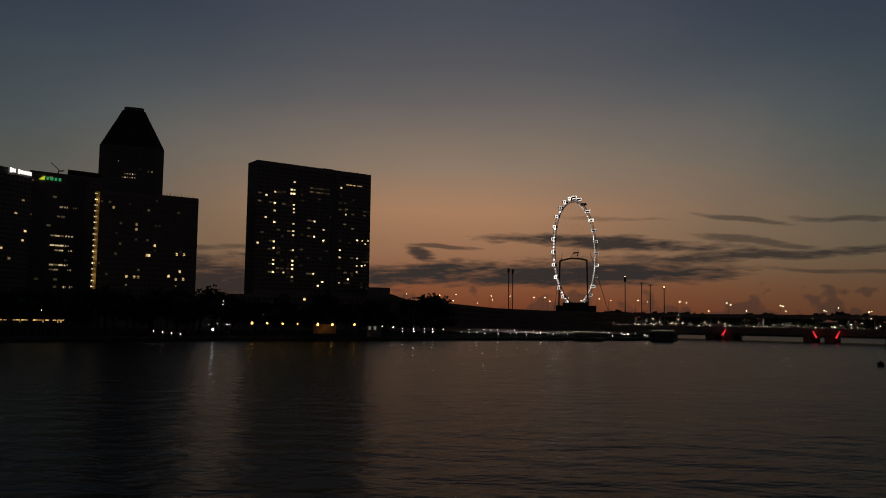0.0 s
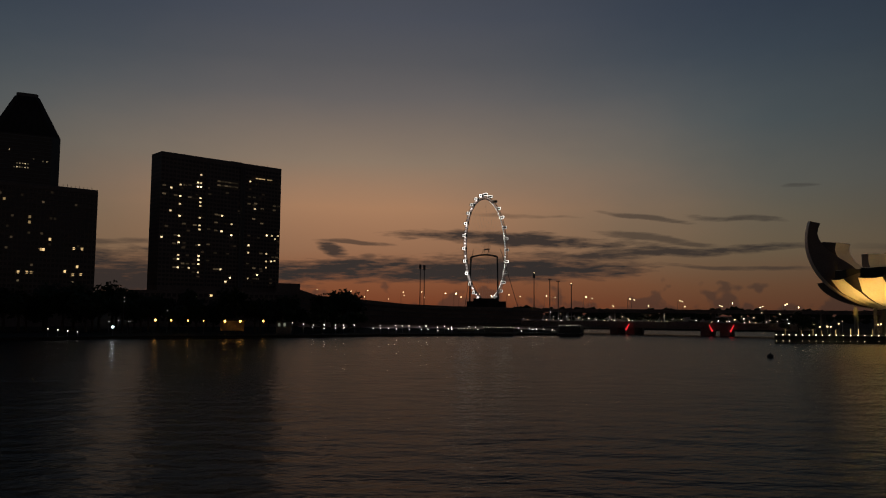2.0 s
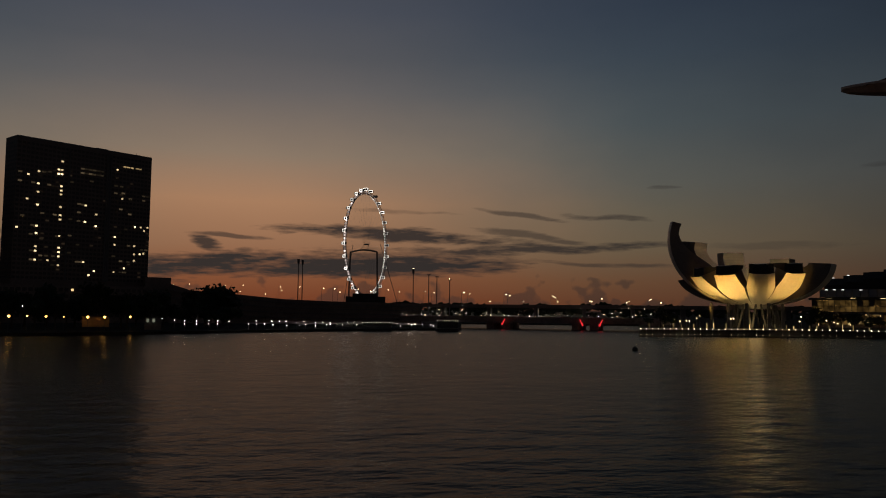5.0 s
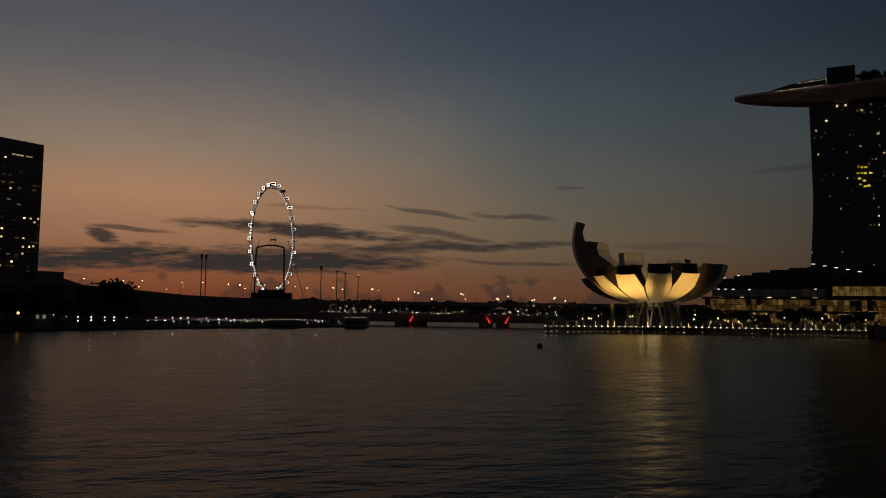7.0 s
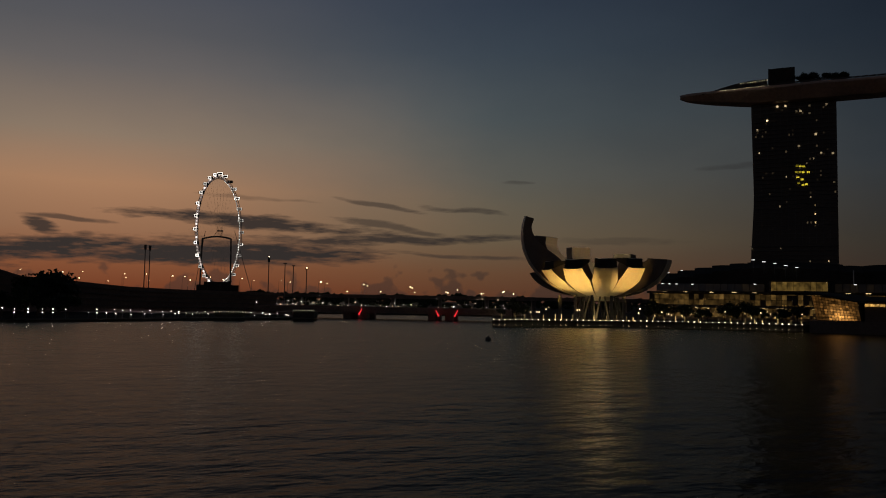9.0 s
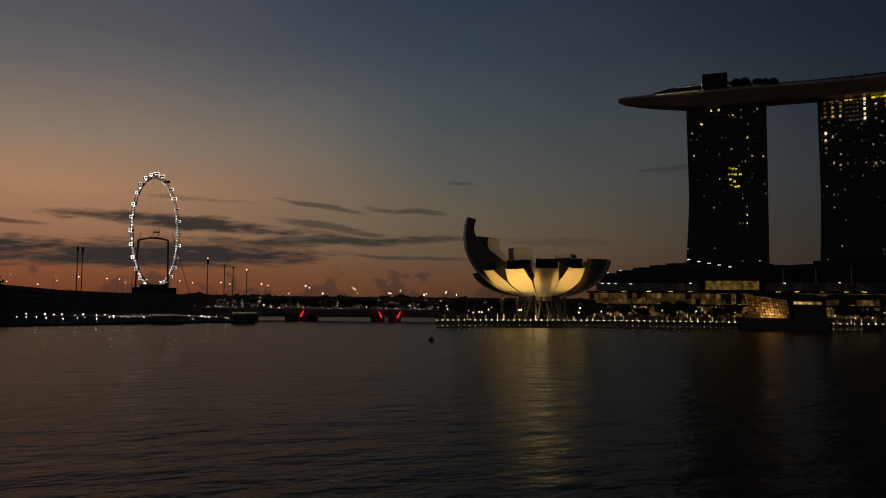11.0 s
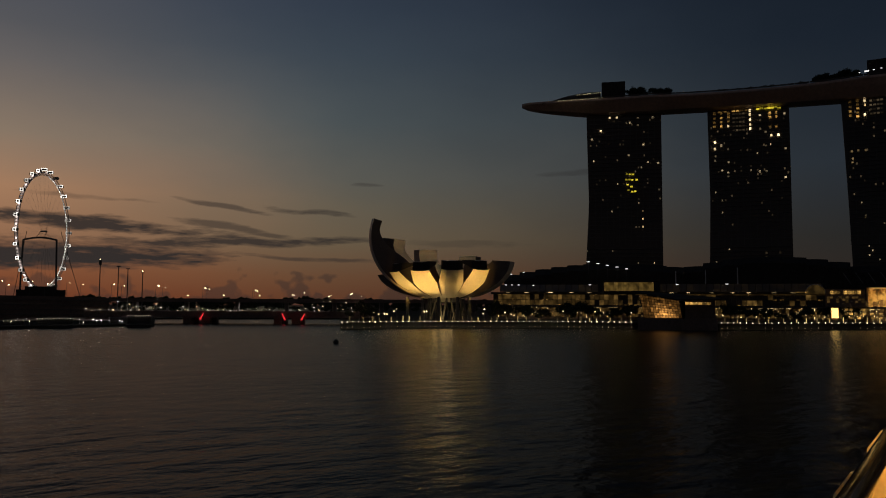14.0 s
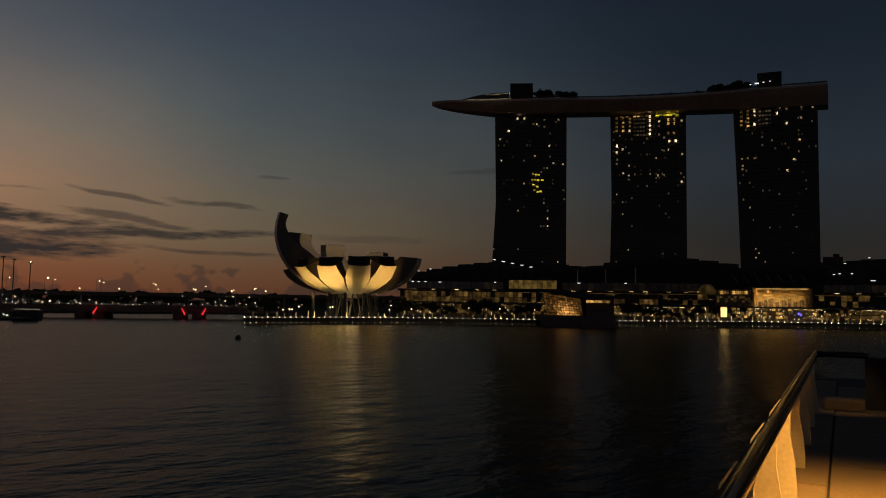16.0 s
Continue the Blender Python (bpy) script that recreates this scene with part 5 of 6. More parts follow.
for az, el, d in ((40.9, 1.42, 509), (41.35, 1.42, 509), (41.85, 1.42, 509), (42.9, 1.4, 509), (47.0, 1.44, 509), (53.1, 1.45, 505), (56.4, 1.47, 505), (41.3, 2.2, 594), (42.2, 2.36, 594),
                  (69.95, 2.14, 612), (70.27, 2.17, 612), (71.0, 2.17, 612), (70.6, 2.86, 612), (72.0, 3.2, 612), (72.2, 1.72, 606)):
    p = pol(az, d)
    ob = thing("edge_light", "small white strip light on a dark roof edge", "lamp", "roof edge lights", at=(p.x, p.y, high(el, d) - 3))
    bm = bmesh.new()
    box(bm, (p.x, p.y, high(el, d)), (1.5 if az < 72.1 else 3.0, 0.4, 0.4), -radians(az))
    part("lamp_head", bm, SIGN_WHITE, ob)
    bm = bmesh.new()
    rod(bm, (p.x, p.y, high(el, d) - 3), (p.x, p.y, high(el, d) - 0.2), 0.1, 5)
    part("post", bm, STEEL, ob)
for az, el in ((53.0, 2.4), (55.0, 2.45), (57.1, 2.6)):
    p = pol(az, 540)
    ob = thing("light_mast", "slim pale mast on the mall roof", "mast", "roof masts", at=(p.x, p.y, 18))
    bm = bmesh.new()
    rod(bm, (p.x, p.y, 18), (p.x, p.y, high(el, 540)), 0.45, 8, 0.3)
    part("pole", bm, WHITE_STEEL, ob)

mall = thing("mall_front", "low glass mall front with warm lit levels", "mall", at=pol(54, 510, 3.4))


def strip(a0, a1, d, z0, z1, name, mat, depth=8.0):
    """A long curved block of the mall, in one piece."""
    bm = bmesh.new()
    n = int((a1 - a0) / 1.5)
    rows = []
    for i in range(n + 1):
        a = a0 + (a1 - a0) * i / n
        rows.append([bm.verts.new(p) for p in (pol(a, d, z0), pol(a, d, z1), pol(a, d + depth, z1), pol(a, d + depth, z0))])
    for lo, hi in zip(rows, rows[1:]):
        for k in range(4):
            bm.faces.new((lo[k], lo[(k + 1) % 4], hi[(k + 1) % 4], hi[k]))
    bm.faces.new(rows[0])
    bm.faces.new(rows[-1][::-1])
    return part(name, bm, mat, mall)


strip(40.0, 82.0, 520, 1.4, 11.4, "lower_wall", DARK_STONE, 30)
strip(39.6, 82.0, 514, 11.5, 12.3, "canopy_edge", CONCRETE, 34)
strip(40.0, 82.0, 524, 12.4, 20.0, "upper_wall", DARK_GLASS, 26)
strip(39.8, 82.0, 518, 20.1, 21.1, "roof_edge", CONCRETE, 34)
CANOPY = glowing("glowing_canopy", (1.0, 0.58, 0.16), 0.004, 0.6, 0.15)
SHOP = glowing("bright_shop_light", (1.0, 0.70, 0.30), 1.3, 0.8)
low_face = [Face(pol(a, 520), pol(a + 3, 520), 5.0, 11.2) for a in range(40, 79, 3)]
up_face = [Face(pol(a, 524), pol(a + 3, 524), 12.6, 19.8) for a in range(40, 79, 3)]
for i, f in enumerate(low_face):
    lit_panes(mall, f, 13, 2, some(13, 2, 0.75, rng), WIN_AMBER, 0.86, 0.8, "shop_window")
    lit_panes(mall, f, 13, 4, [(c + rng.uniform(-0.3, 0.3), r + rng.uniform(-0.3, 0.3)) for c, r in some(13, 4, 0.26, rng)], WIN_GOLD, 0.6, 0.4, "lit_display")
    lit_panes(mall, f, 30, 5, [(c, r + rng.uniform(-0.4, 0.4)) for c, r in some(30, 5, 0.16, rng)], SHOP, 0.32, rng.choice((0.3, 0.5, 1.1)), "shop_light")
    lit_panes(mall, f, 7, 14, [(c + rng.uniform(-0.4, 0.4), 13.2) for c in range(7) if rng.random() < 0.55], SHOP, 0.7, 0.35, "strip_light")
for i, f in enumerate(up_face):
    lit_panes(mall, f, 9, 2, some(9, 2, 0.97 if i < 3 else 0.22, rng), WIN_AMBER, 0.95, 0.9, "upper_pane")
    lit_panes(mall, f, 5, 18, [(c, 17) for c in range(5) if i > 2 and rng.random() < 0.8], WIN_AMBER, 1.0, 0.8, "cove_light")
    lit_panes(mall, f, 9, 16, [(c + rng.uniform(-0.3, 0.3), rng.choice((0.2, 0.2, 8, 15))) for c in range(9) if rng.random() < 0.6], WIN_GOLD, 0.9, 0.35, "ceiling_light")
    for k in range(9):
        ob = new("mullion", unit_box(STEEL, (0.25, 0.5, 7.2)))
        ob.parent, ob.matrix_parent_inverse = mall, mall.matrix_world.inverted()
        ob.matrix_basis = Matrix.Translation(f.at(k / 9, 0.5, 0.4)) @ Matrix.Rotation(f.rz, 4, "Z")

# translucent canopies over the upper terrace; lamplight through them is put in as faint emission
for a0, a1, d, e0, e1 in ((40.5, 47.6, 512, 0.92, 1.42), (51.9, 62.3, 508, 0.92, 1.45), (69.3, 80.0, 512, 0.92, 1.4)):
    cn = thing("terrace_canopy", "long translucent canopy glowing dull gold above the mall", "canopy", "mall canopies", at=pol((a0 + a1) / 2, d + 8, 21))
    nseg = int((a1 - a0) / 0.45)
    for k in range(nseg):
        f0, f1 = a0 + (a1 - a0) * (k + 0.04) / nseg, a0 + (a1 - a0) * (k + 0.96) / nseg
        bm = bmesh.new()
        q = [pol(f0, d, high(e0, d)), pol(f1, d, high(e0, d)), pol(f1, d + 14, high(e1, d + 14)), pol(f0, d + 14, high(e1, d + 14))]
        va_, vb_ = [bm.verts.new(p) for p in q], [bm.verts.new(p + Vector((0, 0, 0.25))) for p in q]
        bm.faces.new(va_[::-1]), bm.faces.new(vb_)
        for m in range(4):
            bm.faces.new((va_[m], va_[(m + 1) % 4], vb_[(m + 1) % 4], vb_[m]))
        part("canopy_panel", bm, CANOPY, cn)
    for k in range(nseg + 1):
        p = pol(a0 + (a1 - a0) * k / nseg, d + 12)
        bm = bmesh.new()
        box(bm, (p.x, p.y, (21.0 + high(e1, d)) / 2), (0.35, 0.35, high(e1, d) - 21.0))
        part("post", bm, STEEL, cn)
    for k in range(nseg // 3):
        p = pol(a0 + (a1 - a0) * (k * 3 + 1 + rng.random()) / nseg, d - 0.4)
        bm = bmesh.new()
        box(bm, (p.x, p.y, high(e0, d) - 0.5), (2.6, 0.2, 0.22), -radians(a0))
        part("strip_light", bm, SHOP, cn)

gal = thing("upper_gallery", "glass gallery glowing dull yellow above the mall", "building", at=pol(49.7, 530, 21))
gf = Face(pol(48.0, 512), pol(51.5, 512), high(0.95, 512), high(1.66, 512))
bm = bmesh.new()
prism(bm, [pol(48.0, 512.5), pol(51.5, 512.5), pol(51.6, 528), pol(47.9, 528)], 21.12, high(1.68, 512))
part("wall", bm, DARK_GLASS, gal)
bm = bmesh.new()
prism(bm, [pol(47.8, 509), pol(51.8, 509), pol(51.8, 530), pol(47.8, 530)], high(1.68, 512) + 0.05, high(1.78, 512))
part("roof", bm, ROOF, gal)
lit_panes(gal, gf, 10, 1, [(k, 0) for k in range(10)], glowing("dull_yellow_glazing", (1.0, 0.60, 0.14), 0.095, 0.4, 0.3), 0.93, 0.85, "gallery_pane")
lit_panes(gal, gf, 10, 4, [(1.7, 3), (4.5, 3), (7, 3), (9.2, 3)], WIN_WARM, 0.12, 0.25, "ceiling_light")

# faceted glass pavilion standing in the water
isl = thing("glass_pavilion", "faceted golden-lit glass pavilion standing in the water", "pavilion", at=pol(53, 430, 0))
bm = bmesh.new()
prism(bm, [pol(50.35, 421), pol(55.75, 424), pol(55.6, 446), pol(50.5, 446)], -1.0, 6.0)
part("plinth", bm, DARK_STONE, isl)
bm = bmesh.new()
A, B, C, D = pol(50.8, 428), pol(53.4, 424), pol(53.7, 443), pol(50.9, 443)
ta, tb, tc, td = pol(50.5, 426, high(0.74, 426)), pol(53.2, 423, high(0.30, 423)), pol(53.8, 444, 15), pol(50.4, 444, 17)
vs = [bm.verts.new((p.x, p.y, 6.02)) for p in (A, B, C, D)] + [bm.verts.new(p) for p in (ta, tb, tc, td)]
for q in ((0, 1, 5, 4), (1, 2, 6, 5), (2, 3, 7, 6), (3, 0, 4, 7), (4, 5, 6, 7)):
    bm.faces.new([vs[k] for k in q])
part("glass_body", bm, DARK_GLASS, isl)
NI, NJ = 14, 8
lo0, lo1, hi0, hi1 = Vector((A.x, A.y, 6.2)), Vector((B.x, B.y, 6.2)), ta, tb
PAVG = [glowing("golden_pavilion_pane", (1.0, 0.44, 0.10), e, 0.5, 0.5) for e in (0.08, 0.22, 0.5, 1.0)]
outn = Face(A, B, 0, 1).n
for i in range(NI):
    for j in range(NJ):
        def g(u, v):
            return lo0.lerp(lo1, u).lerp(hi0.lerp(hi1, u), v) + outn * 0.25
        u0, u1, v0, v1 = (i + 0.08) / NI, (i + 0.92) / NI, (j + 0.08) / NJ, (j + 0.92) / NJ
        bm = bmesh.new()
        q = [g(u0, v0), g(u1, v0), g(u1, v1), g(u0, v1)]
        a = [bm.verts.new(p) for p in q]
        b = [bm.verts.new(p - outn * 0.15) for p in q]
        bm.faces.new(a), bm.faces.new(b[::-1])
        for k in range(4):
            bm.faces.new((a[k], a[(k + 1) % 4], b[(k + 1) % 4], b[k]))
        near = 1.0 - math.hypot((i - 7.5) / 7.0, (j - 0.5) / 7.0)     # the lamps stand low in the middle
        part("pane", bm, PAVG[max(0, min(3, int(near * 4.2)))], isl)
bm = bmesh.new()
q = [pol(50.0, 419, high(1.02, 419)), pol(53.0, 419, high(0.42, 419)), pol(55.9, 421, high(0.46, 421)), pol(56.0, 450, 17.2), pol(50.2, 450, 21)]
a = [bm.verts.new(p) for p in q]
b = [bm.verts.new(p - Vector((0, 0, 0.7))) for p in q]
bm.faces.new(a), bm.faces.new(b[::-1])
for k in range(5):
    bm.faces.new((a[k], a[(k + 1) % 5], b[(k + 1) % 5], b[k]))
part("roof", bm, ROOF, isl)
bm = bmesh.new()
prism(bm, [pol(53.6, 428), pol(55.6, 430), pol(55.5, 444), pol(53.7, 444)], 6.02, 15.6)
part("side_wing", bm, DARK_STONE, isl)
wing = Face(pol(53.6, 428), pol(55.6, 430), 6.02, 15.6)
lit_panes(isl, wing, 7, 5, [(k, 3.6) for k in range(6)], WIN_GOLD, 0.9, 0.7)
for k in range(5):
    p = wing.at((k + 0.7) / 7, 0.86, 0.5)
    bm = bmesh.new()
    ball(bm, p, 0.22)
    part("wing_lamp", bm, WIN_WARM, isl)

# bright entrance hall and kiosk
hallx = thing("entrance_hall", "tall brightly lit golden entrance hall of the mall", "building", at=pol(67, 512, 3.4))
HALL_PLASTER = material("warm_hall_plaster", (0.62, 0.50, 0.32), 0.8, vary=0.25, scale=0.3)


def hall_block(name, a0, a1, d0, d1, z0, z1, mat, label=""):
    bm = bmesh.new()
    prism(bm, [pol(a0, d0), pol(a1, d0), pol(a1, d1), pol(a0, d1)], z0, z1)
    return part(name, bm, mat, hallx, label)


hall_block("base", 64.9, 68.7, 508.5, 516, 1.4, 11.0, DARK_STONE)
hall_block("hall_floor", 64.9, 68.7, 503.6, 517, 11.6, 12.4, CONCRETE)
hall_block("back_wall", 65.0, 68.6, 516, 516.6, 12.42, 23.3, HALL_PLASTER)
for a in (64.92, 68.56):
    hall_block("side_wall", a, a + 0.08, 506, 515.9, 12.42, 23.3, HALL_PLASTER)
hall_block("ceiling_panel", 64.9, 68.7, 504, 516.7, 23.32, 23.8, HALL_PLASTER)
hall_block("roof", 64.5, 69.2, 501, 518, 23.85, 25.0, ROOF)
for k in range(10):
    a = 65.15 + 0.365 * k
    hall_block("column", a, a + 0.05, 507 if k % 2 else 510, 507.5 if k % 2 else 510.5, 12.42, 23.3, HALL_PLASTER, "tall lit column")
for k in range(9):
    a = 65.2 + 0.37 * k
    hall_block("door_frame", a + 0.06, a + 0.28, 515.2, 515.9, 12.42, 15.5 + (k % 3), DARK_STONE, "dark doorway in the back wall")
hall_block("light_cove", 65.1, 68.4, 504.5, 504.9, 23.0, 23.28, glowing("pale_ceiling_light", (1.0, 0.62, 0.18), 0.9, 0.0, 0.4), "glowing cove along the ceiling edge")
for a, power in ((65.8, 1500), (67.3, 1000)):
    ld = bpy.data.lights.new("hall_light", "AREA")
    ld.shape, ld.size, ld.size_y, ld.energy, ld.color = "RECTANGLE", 12, 6, power, (1.0, 0.60, 0.18)
    ld.spread = radians(115)
    lo = tagged(new("hall_light", ld), "warm ceiling lighting of the entrance hall", "light")
    lo.matrix_basis = Matrix.Translation(pol(a, 510.5, 23.1)) @ Matrix.Rotation(-radians(a), 4, "Z")
# pale ribs of the curved roof above it
for k in range(7):
    bm = bmesh.new()
    path = [pol(63.6 + 0.72 * k + 0.42 * (1 - math.cos(t * math.pi / 14)), 538 - 3.4 * t, high(2.15, 538) - 7.0 * (1 - math.cos(t * math.pi / 14))) for t in range(8)]
    for a, b in zip(path, path[1:]):
        rod(bm, a, b, 0.22, 6)
    part("roof_rib", bm, CONCRETE, hallx, "thin grey curved rib")
lf = Face(pol(63.6, 506), pol(69.6, 506), 4.6, 11.4)
lit_panes(hallx, lf, 34, 4, [(k + rng.uniform(-0.3, 0.3), r + rng.uniform(-0.4, 0.3)) for k in range(34) for r in (0, 1, 2, 3) if rng.random() < 0.4], SHOP, 0.3, 0.36, "shop_light")
lit_panes(hallx, lf, 24, 3, [(k + rng.uniform(-0.2, 0.2), r + 0.2) for k in range(24) for r in (0, 1, 2) if rng.random() < 0.6], WIN_GOLD, 0.8, 0.6, "lit_display")
lit_panes(hallx, lf, 26, 3, [(18.2, 1), (17.6, 1.2)], LAMP_BLUE, 0.4, 0.6, "blue_light")
sf = Face(pol(62.6, 506), pol(64.8, 506), high(0.2, 506), high(1.05, 506))
bm = bmesh.new()
prism(bm, [pol(62.5, 506.4), pol(64.85, 506.4), pol(64.85, 514), pol(62.5, 514)], 12.4, high(1.1, 506))
part("side_block", bm, DARK_STONE, hallx)
lit_panes(hallx, sf, 11, 3, [(c, 1.9) for c in (1, 2, 3, 5, 6, 7, 8, 9)], WIN_GOLD, 0.96, 0.75, "side_window")
lit_panes(hallx, sf, 12, 6, [(k, r) for k in range(12) for r in (0, 1, 2) if rng.random() < 0.5], WIN_AMBER, 0.9, 0.9, "side_pane")
# small arched glass canopy; the light from below is put in as faint emission
vault = thing("arched_canopy", "small arched glass canopy glowing dull gold", "canopy", at=pol(62, 506, 20))
VAULT = glowing("dull_gold_vault_glass", (1.0, 0.58, 0.14), 0.025, 0.0, 0.3)
bm, rib = bmesh.new(), bmesh.new()
arch = [(61.32 + 0.62 * (1 - math.cos(math.pi * t / 12)), 20.1 + 5.3 * math.sin(math.pi * t / 12)) for t in range(13)]
front, rear = [[bm.verts.new(pol(a, d, z)) for a, z in arch] for d in (503.5, 514)]
for i in range(12):
    bm.faces.new((front[i], front[i + 1], rear[i + 1], rear[i]))
    rod(rib, pol(arch[i][0], 503.2, arch[i][1]), pol(arch[i + 1][0], 503.2, arch[i + 1][1]), 0.16, 6)
bm.faces.new(front[::-1]), bm.faces.new(rear)
part("glass_vault", bm, VAULT, vault)
part("rim", rib, WHITE_STEEL, vault)
lit_panes(vault, Face(pol(60.7, 503), pol(62.7, 503), 19.0, 21.0), 20, 2, [(c, 1.4) for c in range(0, 8)] + [(6, 1.1), (7, 1.6)], WIN_GOLD, 0.9, 0.4, "strip_light")
kiosk = thing("lit_kiosk", "small glowing golden kiosk on the promenade", "kiosk", at=pol(63.17, 486, 3.4))
bm = bmesh.new()
box(bm, pol(63.06, 488, 7.9), (4.2, 4, 9.0), -radians(63))
part("frame", bm, DARK_STONE, kiosk)
bm = bmesh.new()
box(bm, pol(63.06, 485.6, 8.9), (3.4, 0.3, 5.4), -radians(63))
part("lit_front", bm, glowing("bright_golden_front", (1.0, 0.62, 0.18), 2.2), kiosk)

# far blocks to the south
far = thing("far_block", "dark distant building with a few lit windows", "building", at=pol(75, 760))
bm = bmesh.new()
prism(bm, [pol(71.5, 640), pol(82, 640), pol(82, 670), pol(71.5, 670)], 3.4, high(3.1, 640))
part("wall", bm, DARK_STONE, far)
lit_panes(far, Face(pol(71.5, 640), pol(78, 640), 4, high(3.0, 640)), 20, 10, some(20, 10, 0.09, rng), WIN_WARM, 0.6, 0.3)

slim = thing("far_block", "slim dark distant building beyond the hotel", "building", at=pol(69.9, 770, 3.4))
bm = bmesh.new()
prism(bm, [pol(69.3, 760), pol(70.5, 760), pol(70.5, 780), pol(69.3, 780)], 3.4, high(3.3, 760))
part("wall", bm, DARK_STONE, slim)
bm = bmesh.new()
box(bm, pol(70.1, 768, high(3.4, 760)), (5, 8, 2.5), -radians(70))
part("plant_room", bm, ROOF, slim)
# promenade edge lamps
lb = bmesh.new()
ball(lb, (0, 0, 0), 0.24)
PROM = mesh_of(lb, "edge_lamp", glowing("edge_lamp_glass", (1.0, 0.80, 0.52), 6.0, 0.3))
# added glowing balls that imitate the edge lamps' short reflections at the waterline
wb = bmesh.new()
ball(wb, (0, 0, 0), 0.16)
LAMP_GLINT = mesh_of(wb, "wall_foot_lamp", glowing("lamp_glint_glow", (1.0, 0.74, 0.40), 2.6, 0.6))


def shore_d(az):
    for (a0, d0), (a1, d1) in zip(SHORE_S, SHORE_S[1:]):
        if a0 <= az <= a1:
            return d0 + (d1 - d0) * (az - a0) / (a1 - a0)
    return 560


az = 28.85
while az < 76:
    if not 50.2 < az < 55.9:
        d = shore_d(az)
        p = pol(az, d + 0.6)
        ob = tagged(new("edge_lamp", PROM), "small round warm-white lamp on the sea wall edge", "lamp", "promenade edge lamps")
        ob.matrix_basis = Matrix.Translation((p.x, p.y, 3.62))
        # imitated reflection of this lamp, low on the wall
        if rng.random() < 0.85:
            p = pol(az, d - 0.12)
            ob = tagged(new("wall_foot_lamp", LAMP_GLINT), "small dim lamp at the foot of the sea wall", "lamp", "sea wall lamps")
            ob.matrix_basis = Matrix.Translation((p.x, p.y, 0.9))
    az += 0.405
PROM_GLASS = glowing("promenade_lamp_glass", (1.0, 0.72, 0.36), 3.0, 0.6)
for k in range(46):                         # lamps among the promenade trees
    az = rng.uniform(29.5, 75)
    if 50 < az < 56:
        continue
    shore_lamp(az, rng.uniform(-0.85, -0.35), shore_d(az) + rng.uniform(14, 40), rng.uniform(0.22, 0.5), PROM_GLASS, "warm lit lamp on the promenade", "promenade lamps")
for k in range(92):
    az = 29.5 + 0.51 * k + rng.uniform(-0.3, 0.3)
    if 31.2 < az < 39.8 or 50 < az < 56.2 or 64.5 < az < 68.8:
        continue
    tree(pol(az, shore_d(az) + rng.uniform(18, 50), 3.4), rng.uniform(0.5, 1.15), k, "dark leafy tree on the promenade", "promenade trees")

# upright light columns along the promenade
LB = bmesh.new()
box(LB, (0, 0, 1.25), (0.22, 0.22, 2.5))
bmesh.ops.bevel(LB, geom=list(LB.edges), offset=0.04, segments=1, affect="EDGES")
LIGHT_COLUMN = mesh_of(LB, "light_column", glowing("light_column_glass", (1.0, 0.70, 0.26), 0.9, 0.8))
for k in range(64):
    az = 29.6 + 0.72 * k + rng.uniform(-0.2, 0.2)
    if az > 76 or 49.9 < az < 56.0 or rng.random() < 0.15:
        continue
    p = pol(az, shore_d(az) + rng.uniform(5, 12))
    ob = tagged(new("light_column", LIGHT_COLUMN), "slim upright warm-lit column on the promenade", "lamp", "promenade light columns")
    ob.matrix_basis = Matrix.Translation((p.x, p.y, 3.4)) @ Matrix.Diagonal((1, 1, rng.uniform(0.7, 1.3), 1))


# ---- the railing close by: flat bent posts under a round steel handrail ----
rail = thing("railing", "steel railing with bent flat posts along the terrace", "railing", at=deck(6, 0.0))


def handrail(path, r, name, mat):
    bm = bmesh.new()
    for a, b in zip(path, path[1:]):
        rod(bm, a, b, r, 16)
    for p in path:
        bmesh.ops.create_uvsphere(bm, u_segments=14, v_segments=8, radius=r, matrix=Matrix.Translation(p))
    return part(name, bm, mat, rail, smooth=True)


RH = RAIL_Z - DECK_Z
handrail([deck(-10, 0, RH - 0.045), deck(RAIL_END, 0, RH - 0.045), deck(RAIL_END, 0.75, RH - 0.045)], 0.055, "handrail", RAIL_METAL)
fin = bmesh.new()
prof_out = [(-0.16, 0.0), (-0.17, 0.12), (-0.17, 0.35), (-0.19, 0.6), (-0.17, 0.78), (-0.09, 0.90), (-0.03, 0.93)]
prof_in = [(0.045, 0.0), (0.05, 0.12), (0.035, 0.35), (0.0, 0.6), (0.005, 0.78), (0.03, 0.9), (0.03, 0.93)]
va = [[fin.verts.new((x, y, z)) for y, z in prof] for x in (-0.012, 0.012) for prof in (prof_out, prof_in)]
for k in range(len(prof_out) - 1):
    fin.faces.new((va[0][k], va[0][k + 1], va[1][k + 1], va[1][k]))
    fin.faces.new((va[2][k], va[3][k], va[3][k + 1], va[2][k + 1]))
    fin.faces.new((va[0][k], va[2][k], va[2][k + 1], va[0][k + 1]))
    fin.faces.new((va[1][k], va[1][k + 1], va[3][k + 1], va[3][k]))
fin.faces.new((va[0][0], va[1][0], va[3][0], va[2][0]))
fin.faces.new((va[0][-1], va[2][-1], va[3][-1], va[1][-1]))
FIN = mesh_of(fin, "post", material("satin_steel_plate", (0.55, 0.50, 0.42), 0.45, metal=0.3, vary=0.15, scale=3, bump=0.1))
M_RAIL = Matrix((RU, RN, Vector((0, 0, 1)))).transposed().to_4x4()
x = -8.3
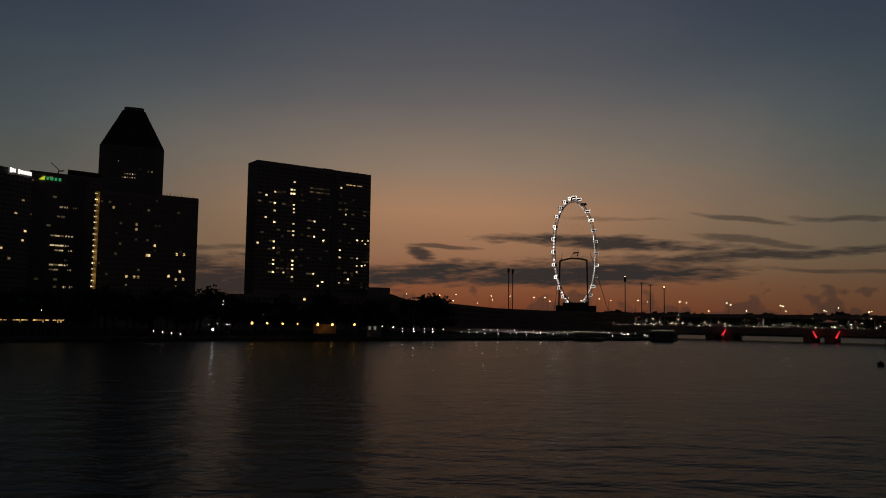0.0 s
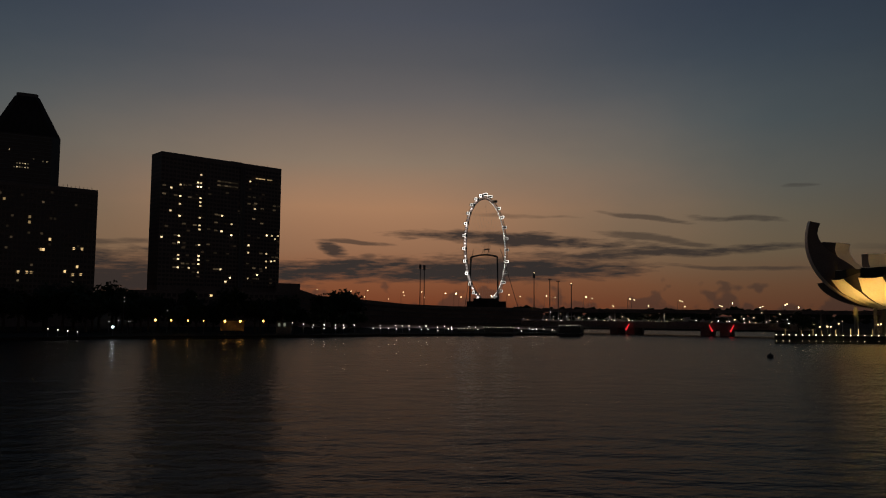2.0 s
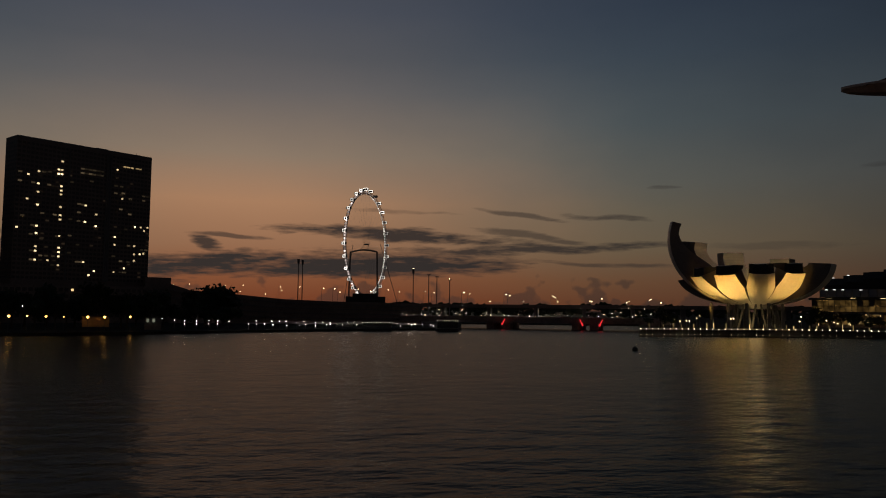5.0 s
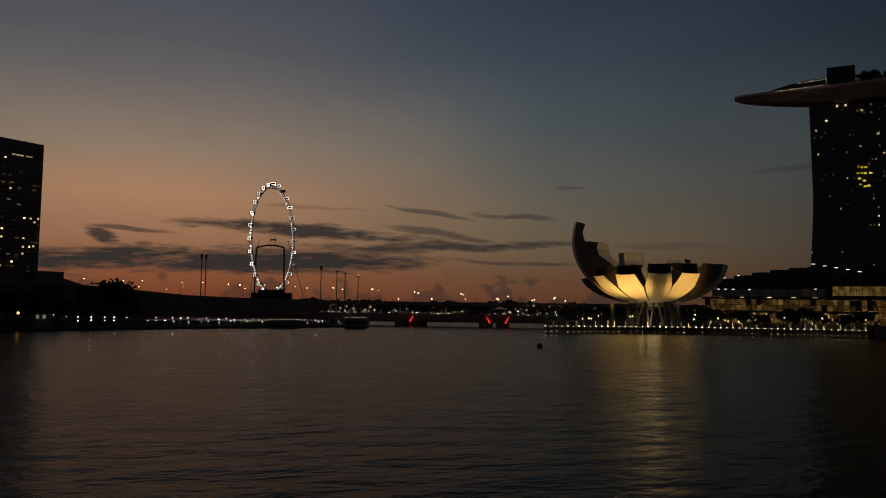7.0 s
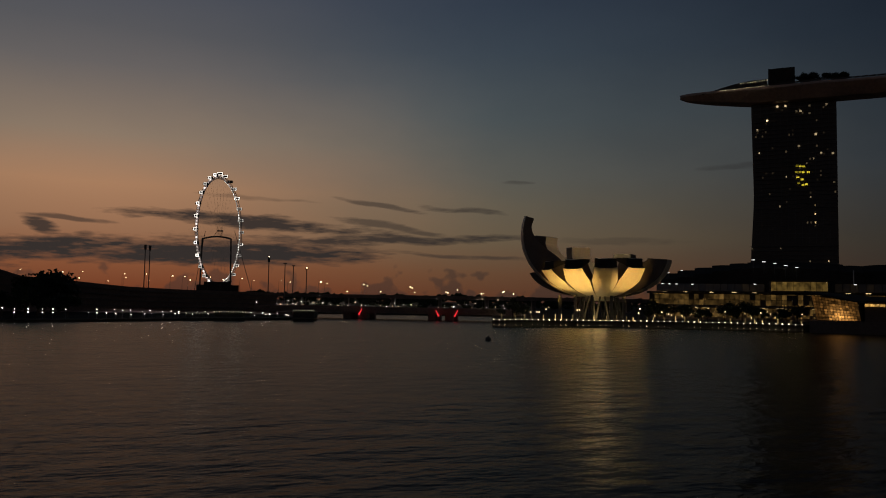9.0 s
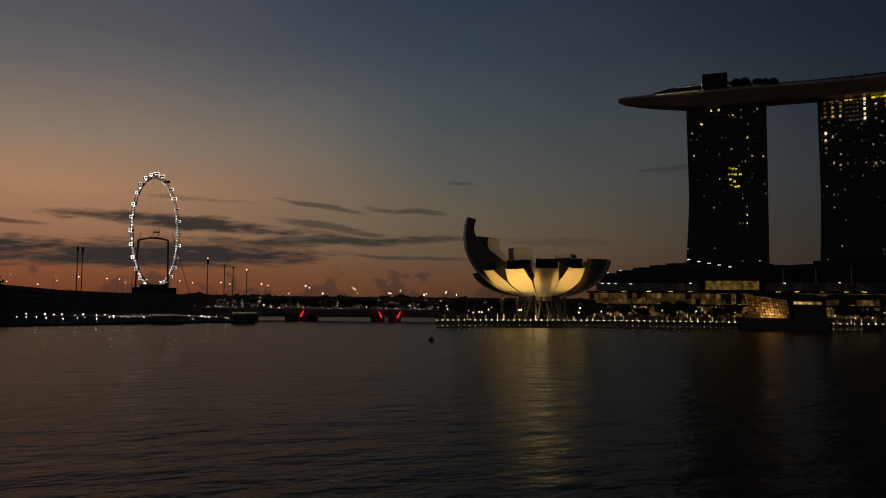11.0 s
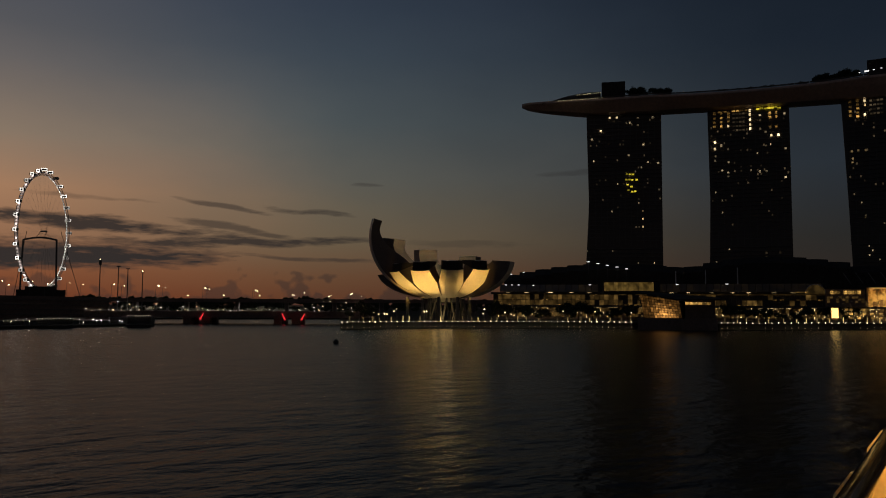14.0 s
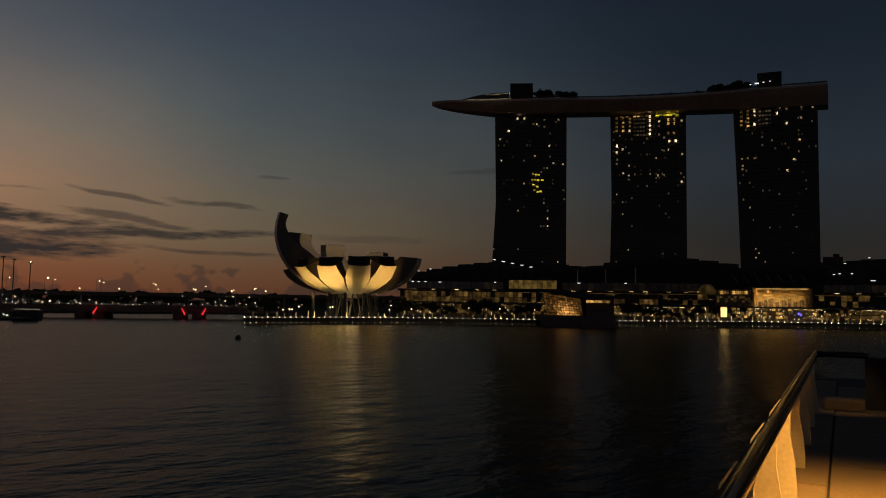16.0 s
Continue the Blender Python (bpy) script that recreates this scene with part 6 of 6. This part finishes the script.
while x < RAIL_END + 0.1:
    ob = new("post", FIN)
    ob.parent, ob.matrix_parent_inverse = rail, rail.matrix_world.inverted()
    ob.matrix_basis = Matrix.Translation(deck(x, 0, 0.0)) @ M_RAIL
    x += 1.6
end = thing("end_wall", "dark low wall closing the end of the terrace", "wall", at=deck(RAIL_END + 0.3, 2.5))
bm = bmesh.new()
box(bm, deck(RAIL_END + 0.25, 2.85, 0.44), (0.3, 4.2, 0.88), RAIL_ROT)
part("wall", bm, RUBBER, end)
bm = bmesh.new()
box(bm, deck(RAIL_END - 0.1, 0.42, 0.09), (0.5, 0.62, 0.18), RAIL_ROT)
bmesh.ops.bevel(bm, geom=list(bm.edges), offset=0.02, segments=2, affect="EDGES")
part("kerb", bm, PAVER, end, "pale stone kerb")

# pavers
pv = bmesh.new()
box(pv, (0, 0, 0), (2.375, 1.175, 0.05))
bmesh.ops.bevel(pv, geom=list(pv.edges), offset=0.008, segments=1, affect="EDGES")
PV = mesh_of(pv, "paver", PAVER)
for i in range(-2, 9):
    for j in range(4):
        ob = new("paver", PV)
        ob.parent = DECK_OB
        ob.matrix_basis = Matrix.Translation(deck(i * 2.4 - 1.1, 0.88 + j * 1.2, -0.022)) @ Matrix.Rotation(RAIL_ROT, 4, "Z")

ks = bmesh.new()
box(ks, (0, 0, 0), (2.385, 0.50, 0.07))
bmesh.ops.bevel(ks, geom=list(ks.edges), offset=0.012, segments=1, affect="EDGES")
KS = mesh_of(ks, "edge_stone", PAVER)
for i in range(-3, 9):
    ob = new("edge_stone", KS)
    ob.parent = DECK_OB
    ob.matrix_basis = Matrix.Translation(deck(i * 2.4 + 0.1, 0.02, -0.02)) @ Matrix.Rotation(RAIL_ROT, 4, "Z")

# warm lamp over the deck, beside the path
ld = bpy.data.lights.new("deck_lamp", "SPOT")
ld.energy, ld.color, ld.spot_size, ld.spot_blend, ld.shadow_soft_size = 5600, (1.0, 0.47, 0.08), radians(98), 0.9, 0.12
lo = tagged(new("deck_lamp", ld), "warm lamp lighting the terrace paving", "light")
lo.matrix_basis = look(deck(5.5, 2.0, 4.2), deck(5.5, 1.4, 0.0))

ld = bpy.data.lights.new("kerb_lamp", "SPOT")
ld.energy, ld.color, ld.spot_size, ld.spot_blend, ld.shadow_soft_size = 18, (1.0, 0.56, 0.18), radians(50), 0.8, 0.05
lo = tagged(new("kerb_lamp", ld), "small warm lamp over the end kerb", "light")
lo.matrix_basis = look(deck(13.6, 0.7, 1.6), deck(14.9, 0.45, 0.1))
